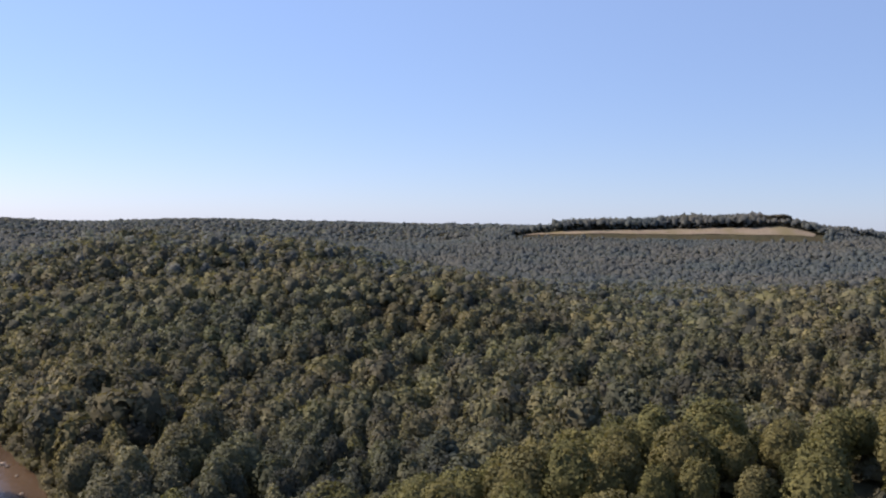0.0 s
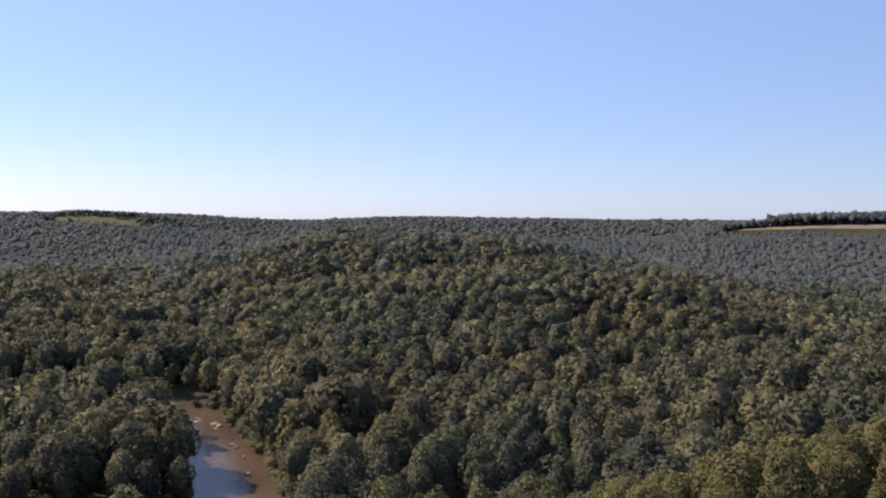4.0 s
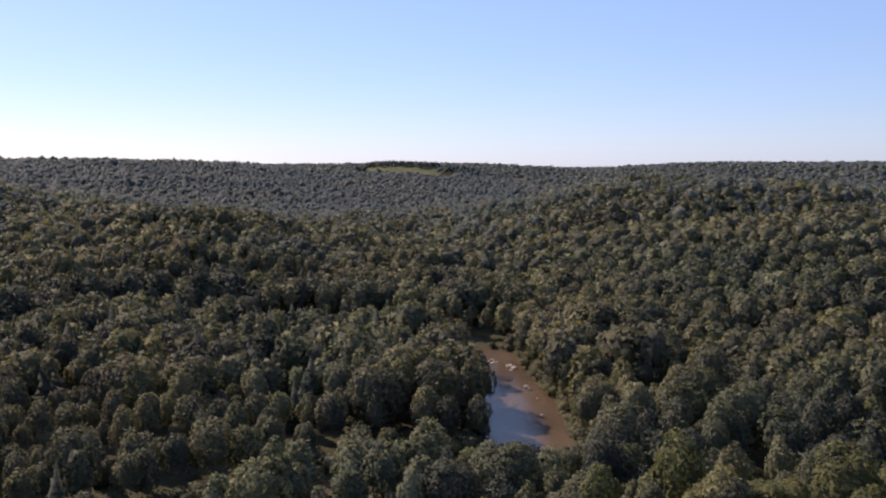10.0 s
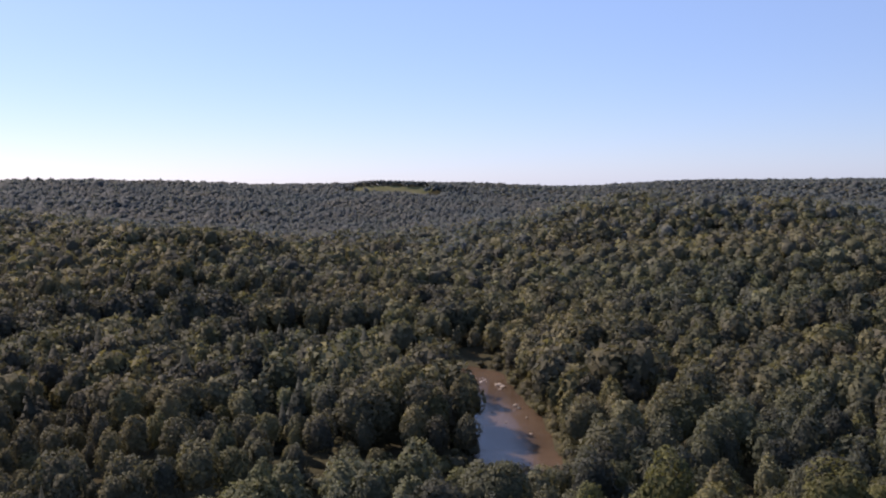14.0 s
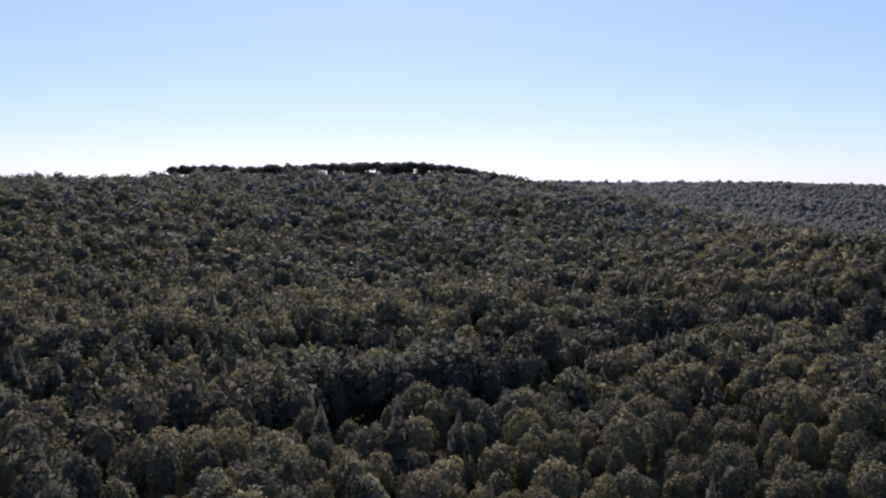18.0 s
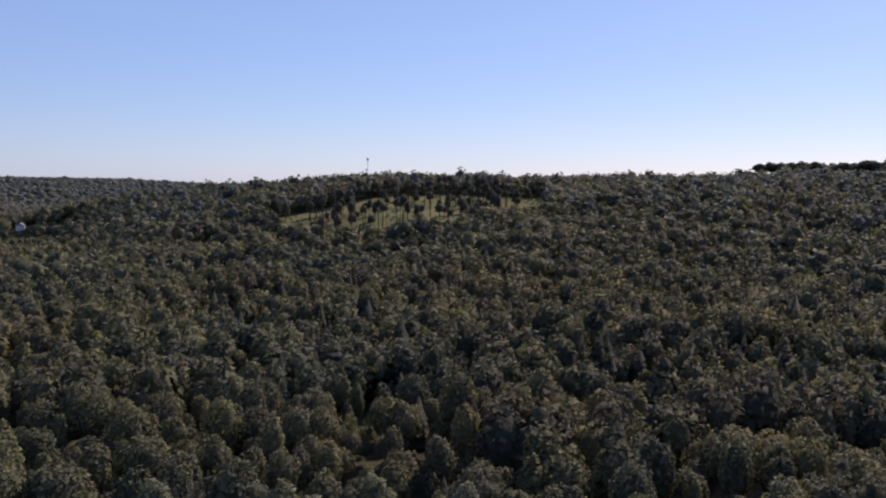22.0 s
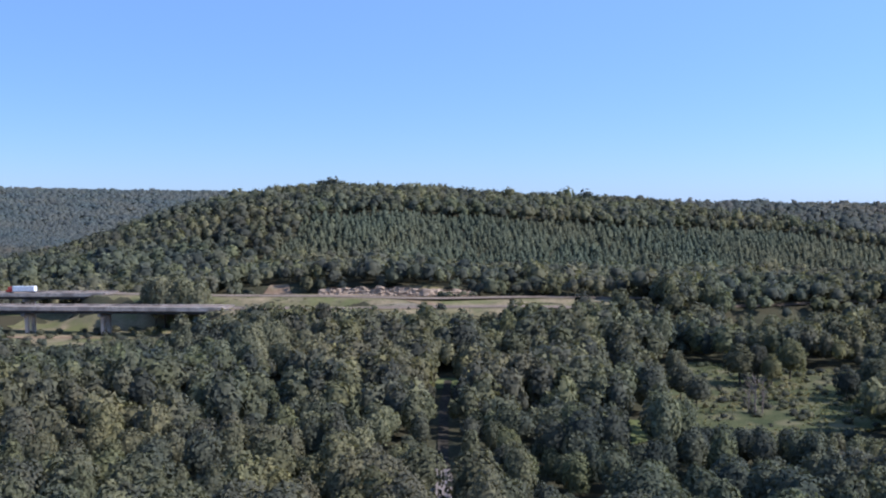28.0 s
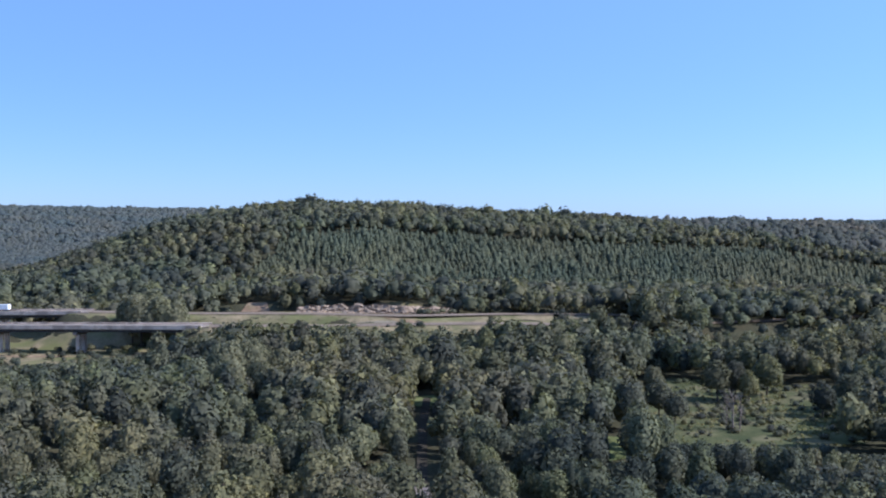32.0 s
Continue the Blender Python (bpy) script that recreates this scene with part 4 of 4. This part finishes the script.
# ---- river edge: stones, shallows and broken water ----
def boulder(x, y, z, s, seed, label="pale sandstone boulder at the river's edge"):
    g = random.Random(seed)
    bm = bmesh.new()
    bmesh.ops.create_icosphere(bm, subdivisions=2, radius=1)
    off = Vector((g.random() * 9, g.random() * 9, g.random() * 9))
    for v in bm.verts:
        v.co *= 0.8 + 0.5 * noise.noise(v.co * 1.3 + off)
        v.co.z *= 0.55
    me = bpy.data.meshes.new("boulder")
    bm.to_mesh(me)
    bm.free()
    me.materials.append(M_STONE if "river" in label else M_ROCK)
    o = new("boulder", me)
    o.matrix_world = pose(x, y, z, 0, 0, g.uniform(0, 360)) @ Matrix.Diagonal((s, s * g.uniform(0.6, 1), s * 0.8, 1))
    tagged(o, label, "boulder", "boulders along the river" if "river" in label else "rocks along the cutting")


for k, (a, r, s) in enumerate(((-27.0, 312, 2.0), (-26.7, 309, 1.5), (-26.9, 305, 1.0), (-25.9, 282, 1.5), (-25.7, 279, 1.1), (-25.2, 268, 0.8), (-29.2, 326, 1.3), (-28.8, 330, 1.0), (-24.9, 250, 0.7), (-26.5, 262, 0.5))):
    boulder(*polar(a, r), 0.15, s, 40 + k)

for k, (x, y, z, b) in enumerate(CUT_STONES):
    boulder(x, y, z, b, 200 + k, "broken tan rock along the highway cutting")


g = random.Random(9)
v, q = [], []
for k in range(60):
    a, r = (g.uniform(-28.9, -27.6), g.uniform(317, 325)) if k < 40 else (g.uniform(-27.6, -25.6), g.uniform(222, 280))
    x, y = polar(a, r)
    s = g.uniform(0.15, 0.6) * (0.75 if k < 40 else 0.5)
    i = len(v)
    t = g.uniform(0, 6.28)
    for c in range(4):
        v.append((x + s * (1.6, 0.5, -1.4, -0.4)[c] * math.cos(t) - s * (0, 0.4, 0.1, -0.4)[c] * math.sin(t), y + s * (1.6, 0.5, -1.4, -0.4)[c] * math.sin(t) + s * (0, 0.4, 0.1, -0.4)[c] * math.cos(t), 0.03))
    q.append((i, i + 1, i + 2, i + 3))
tagged(new("white_water", mesh_from("white_water", v, q, M_FOAM)), "flecks of white broken water over the shallows", "water", kind="stuff")

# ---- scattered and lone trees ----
# crowns use leaf tones lightened to imitate haze over the distant groves
HIGH = [tree_kind("grove_tree", 300 + k, ("high", "high", "tall", "high")[k], 380, 0.035, M_LEAF_HAZE, "tall tree with bare trunk and high crown on the skyline", "grove on the ridge", 3, 0.55, girth=1.7) for k in range(4)]
g2 = np.random.default_rng(31)
xy = np.array([polar(a, 985 + r) for r in (0, 9, 18) for a in np.arange(-88.4, -67.0, 0.56)])
xy = xy + g2.uniform(-2, 2, xy.shape)
stand(HIGH, xy, g2.uniform(22.0, 24.5, len(xy)) - 1.2 * np.clip(heading(xy) + 71.5, 0, 5), 32, 1.45)
for k in HIGH:
    k["group"], k["label"] = "grove behind the field", "tall tree with bare trunk in a grove behind the hayfield"
xy = np.array([polar(a, 1500 + r) for r in (0, 9, 18, 27) for a in np.arange(19.1, 21.0, 0.2)])
xy = xy + g2.uniform(-2.5, 2.5, xy.shape)
stand(HIGH, xy, g2.uniform(12.5, 15, len(xy)), 33, 1.8)
for k in HIGH:
    k["group"], k["label"] = "scattered trees on the grassy slope", "slim tree with bare trunk standing on open grass"
xy = scatter(555, 790, -119, -100, 11.5, 34, 0.5)
xy = xy[swell(xy[:, 0], xy[:, 1], 21) + 0.6 * swell(xy[:, 1], xy[:, 0], 8) > -0.2]
xy = xy[in_outline(xy[:, 0], xy[:, 1], [polar(*p) for p in SLOPE])]
stand(HIGH, xy, g2.uniform(14, 20, len(xy)), 35, 0.72)
clear_kinds(HIGH)
ux = np.concatenate([scatter(935, 1040, -89, -66.6, 9.0, 41), scatter(1490, 1560, 19.2, 21.1, 9.0, 42), scatter(1458, 1545, 4.6, 21.2, 6.5, 44)])
ux = ux[~in_outline(ux[:, 0], ux[:, 1], [polar(*p) for p in FIELD])]
ua = heading(ux)
under = heights(ux, 43, 10.5, 1.6) * np.where((ua < -66) & (ua > -87.2) & ~((ua > -80.6) & (ua < -72.8)), 1.7, 0.9)
under = under * np.where((ua > 0) & (np.hypot(ux[:, 0], ux[:, 1]) < 1490), 0.55, 1.0)
# undergrowth takes the same leaf tones with haze painted in
forest("grove_undergrowth", ux, under, 12, 0.09, "lower leafy trees beneath the groves", ("bush", "full"), M_HAZE_GREEN, seed=16, wide=0.8, lumps=2)
LONE = [tree_kind("meadow_tree", 400 + k, "full", 1500, 0.022, M_LEAF_OWN, "full green tree standing in the meadow", "trees in the meadow") for k in range(3)]
xy = np.array([polar(*p) for p in ((-161.4, 352), (-160.4, 356), (-159.6, 350), (-155.5, 335), (-154.0, 345), (-153.4, 325), (-164.9, 318), (-163.9, 306), (-158.9, 385), (-165.2, 345), (-153.6, 352), (-158.6, 368), (-166.6, 297), (-164.8, 254))])
stand(LONE, xy, np.array((16, 16.5, 13, 12.8, 15, 14, 14, 12, 13, 15, 14.0, 16.6, 18, 13.7)), 36, 1.05)
CLUMP = [tree_kind("bankside_tree", 430 + k, "full", 1500, 0.022, M_LEAF_PALE, "low leafy tree clump beside the highway bridge", "trees between the bridges and the cutting") for k in range(2)]
xy = np.array([polar(*p) for p in ((-197.5, 519), (-197.4, 514), (-196.9, 511), (-196.3, 508), (-195.6, 506), (-194.9, 504), (-197.2, 520), (-196.1, 515))])
stand(CLUMP, xy, 35.0 - ground_z(xy[:, 0], xy[:, 1]) - np.array((3, 1, 0, 0.5, 1, 3, 1.5, 1.0)), 37, 0.95)
for k in LONE:
    k["group"], k["label"] = "tall trees below the highway", "tall dark green tree rising above the valley woods"
xy = np.array([polar(*p) for p in ((-187.3, 412), (-189.9, 416), (-191.3, 414), (-181.5, 402), (-180.1, 398), (-175.7, 405), (-170.0, 420))])
stand(LONE, xy, 70 - np.hypot(xy[:, 0], xy[:, 1]) * np.tan(np.radians((5.73, 6.05, 6.4, 6.72, 6.86, 6.4, 6.0))) - ground_z(xy[:, 0], xy[:, 1]), 38, 0.85)
for k in CLUMP:
    k["group"], k["label"] = "pale trees by the creek", "pale grey-green tree among darker valley woods"
xy = scatter(340, 373, -195.8, -187.7, 8.0, 45)
stand(CLUMP, xy, heights(xy, 46, 14, 2.5), 47)
for k in CLUMP:
    k["group"], k["label"] = "young trees below the highway bridge", "young leafy tree on the bank below the bridge"
xy = scatter(440, 464, -200.5, -193.0, 6.5, 48)
stand(CLUMP, xy, np.maximum(3.0, 70 - np.hypot(xy[:, 0], xy[:, 1]) * 0.137 - ground_z(xy[:, 0], xy[:, 1])), 49, 1.2)
clear_kinds(LONE + CLUMP)
bx = np.concatenate([scatter(440, 520, -208, -196, 6.5, 52), scatter(436, 456, -196, -166, 5.5, 53), scatter(490, 506, -179.9, -176.8, 3.2, 54), scatter(640, 772, -142, -134, 5.0, 58)])
d1 = np.minimum(to_line(bx[:, 0], bx[:, 1], NEAR_ROAD)[0], to_line(bx[:, 0], bx[:, 1], FAR_ROAD)[0])
bx = bx[(d1 > 7.5) & (np.random.default_rng(5).random(len(bx)) < 0.55)]
forest("verge_bushes", bx, heights(bx, 55, 3.2, 1.2), 70, 0.08, "scrubby bushes on the highway verges", ("bush",), seed=9, lumps=4)
mx = scatter(258, 400, -167, -152, 4.5, 56)
mx = mx[in_outline(mx[:, 0], mx[:, 1], [polar(*p) for p in MEADOW]) & (np.random.default_rng(6).random(len(mx)) < 0.5)]
forest("meadow_bushes", mx, heights(mx, 57, 2.2, 1.0), 50, 0.09, "low bushes and tall weeds in the meadow", ("bush",), seed=10, lumps=3)


def dead_tree(m, seed):
    g = random.Random(seed)
    t = thing("dead_tree", m, "bare grey dead tree with thin branches", "tree", "dead trees")
    bm = bmesh.new()
    tube(bm, [(0, 0, -0.3), (0.1, 0.05, 3), (0.05, 0.2, 6), (0.2, 0.1, 9.5)], [0.26, 0.2, 0.13, 0.04], 6)
    part("trunk", bm, M_DEAD, t)
    for k in range(14):
        z, a, n = g.uniform(2.0, 8), g.uniform(0, 6.28), g.uniform(1.4, 3.2)
        bm = bmesh.new()
        c, s = math.cos(a), math.sin(a)
        tube(bm, [(0.05, 0.1, z), (c * n * 0.5, s * n * 0.5, z + n * 0.45), (c * n, s * n, z + n * 1.1)], [0.1, 0.07, 0.025], 4)
        tube(bm, [(c * n * 0.5, s * n * 0.5, z + n * 0.45), (c * n * 0.6 - s * 0.5, s * n * 0.6 + c * 0.5, z + n)], [0.06, 0.02], 4)
        part("branch", bm, M_DEAD, t)


for k, (a, r) in enumerate(((-160.5, 303), (-160.1, 307), (-160.9, 306), (-150.2, 262), (-149.0, 258), (-147.6, 262), (-144.5, 224), (-139.2, 232), (-166.8, 402), (-167.5, 410), (-186, 425), (-189.5, 420))):
    x, y = polar(a, r)
    dead_tree(pose(x, y, float(ground_z(x, y)), 0, 0, k * 70) @ Matrix.Scale((1.45, 1.2, 1.1, 1.4, 1.2)[k % 5], 4), k)

# ---- mast and shed on the ridge ----
def mast():
    x, y = polar(-112.5, 880)
    z = float(ground_z(x, y))
    t = thing("radio_mast", pose(x, y, z), "slim grey steel radio mast with antennas", "mast")
    for a in (0, 120, 240):
        bm = bmesh.new()
        c, s = math.cos(radians(a)), math.sin(radians(a))
        tube(bm, [(c * 0.9, s * 0.9, -0.5), (c * 0.45, s * 0.45, 16), (c * 0.35, s * 0.35, 31)], [0.1, 0.09, 0.08], 5)
        part("leg", bm, M_GALV, t)
    for k in range(14):
        bm = bmesh.new()
        w = 0.85 - 0.035 * k
        p = [Vector((w * math.cos(radians(a)), w * math.sin(radians(a)), 1 + k * 2.1 + (k2 % 2) * 1.0)) for k2, a in enumerate((0, 120, 240, 0))]
        for u, v in zip(p, p[1:]):
            tube(bm, [u, v], [0.05, 0.05], 4)
        part("brace", bm, M_GALV, t)
    for a in (30, 150, 270):
        c, s = math.cos(radians(a)), math.sin(radians(a))
        part("antenna", box(bmesh.new(), c * 0.8 - 0.25, s * 0.8 - 0.25, 28, c * 0.8 + 0.25, s * 0.8 + 0.25, 31, 0.05), M_GALV, t)
    part("spire", tube(bmesh.new(), [(0, 0, 31), (0, 0, 33)], [0.05, 0.02], 5), M_GALV, t)


mast()


def house(a, r, turn, size, label):
    x, y = polar(a, r)
    t = thing("house", pose(x, y, float(ground_z(x, y)), 0, 0, turn), label, "house")
    m = surface("white_siding", (0.7, 0.7, 0.68), (0.8, 0.8, 0.78), 0.5, 4, bump=0.1)
    roof = surface("roof_grey", (0.3, 0.3, 0.31), (0.42, 0.42, 0.43), 1, 6, bump=0.2)
    w, d, h = size
    part("wall", box(bmesh.new(), -w / 2, -d / 2, -0.5, w / 2, d / 2, h), m, t)
    bm = bmesh.new()
    vs = [bm.verts.new(c) for c in ((-w / 2 - 0.4, -d / 2 - 0.4, h), (w / 2 + 0.4, -d / 2 - 0.4, h), (w / 2 + 0.4, d / 2 + 0.4, h), (-w / 2 - 0.4, d / 2 + 0.4, h), (-w / 2 - 0.4, 0, h + d * 0.32), (w / 2 + 0.4, 0, h + d * 0.32))]
    for f in ((0, 1, 5, 4), (2, 3, 4, 5), (0, 4, 3), (1, 2, 5), (3, 2, 1, 0)):
        bm.faces.new([vs[k] for k in f])
    part("roof", bm, roof, t)
    glass, n, l, b = material("window_glass", 0.1, 0, 0.5)
    b.inputs["Base Color"].default_value = (0.03, 0.035, 0.04, 1)
    for k in range(3):
        part("window", box(bmesh.new(), -w / 3 + k * w / 3 - 0.5, -d / 2 - 0.03, 1, -w / 3 + k * w / 3 + 0.5, -d / 2 + 0.02, 2.3), glass, t)


house(-110.9, 835, 30, (9, 7, 5), "small white house on the wooded ridge")
house(-132.8, 870, 40, (11, 7, 4), "distant white building in the valley")

# bushes that hang over the river banks
rx = scatter(150, 345, -60, -18, 3.6, 61)
d1 = to_line(rx[:, 0], rx[:, 1], RIVER)[0]
rx = rx[(d1 > BANK + 1.2) & (d1 < BANK + 7)]
forest("bank_bushes", rx, heights(rx, 62, 3.6, 1.2), 60, 0.08, "leafy bushes crowding the river bank", ("bush",), seed=11, lumps=4)

# tall grass and weeds over the open ground
def tufts(name, outline, gap, seed, label, tall=0.7):
    pts = [polar(*p) for p in outline]
    r = [math.hypot(*p) for p in pts]
    a = [p[0] for p in outline]
    xy = scatter(min(r) - 5, max(r) + 5, min(a), max(a), gap, seed, 0.5)
    xy = xy[in_outline(xy[:, 0], xy[:, 1], pts)]
    d = np.minimum(to_line(xy[:, 0], xy[:, 1], NEAR_ROAD)[0], to_line(xy[:, 0], xy[:, 1], FAR_ROAD)[0])
    xy = xy[(d > 7.5) & (swell(xy[:, 0], xy[:, 1], 9) + swell(xy[:, 1], xy[:, 0], 23) > -0.5)]
    forest(name, xy, heights(xy, seed, tall, tall * 0.4), 14, 0.26, label, ("bush",), M_TUFT, seed=seed, base=0.45, lumps=0)


tufts("meadow_weeds", MEADOW, 2.0, 71, "tall grass and weeds in the meadow")
tufts("slope_weeds", SLOPE, 4.5, 72, "tall grass on the open hillside", 1.0)
tufts("glade_weeds", ((-151.2, 219), (-148, 219), (-147.7, 255), (-150.8, 257)), 1.8, 73, "tall grass in a small glade")
tufts("verge_weeds", ((-204, 466), (-196, 447), (-189, 439), (-184, 438), (-178, 450), (-167, 453), (-166.7, 490), (-177, 508), (-183, 514), (-188, 520), (-192, 528), (-199, 570)), 3.4, 74, "rough grass along the highway", 0.45)
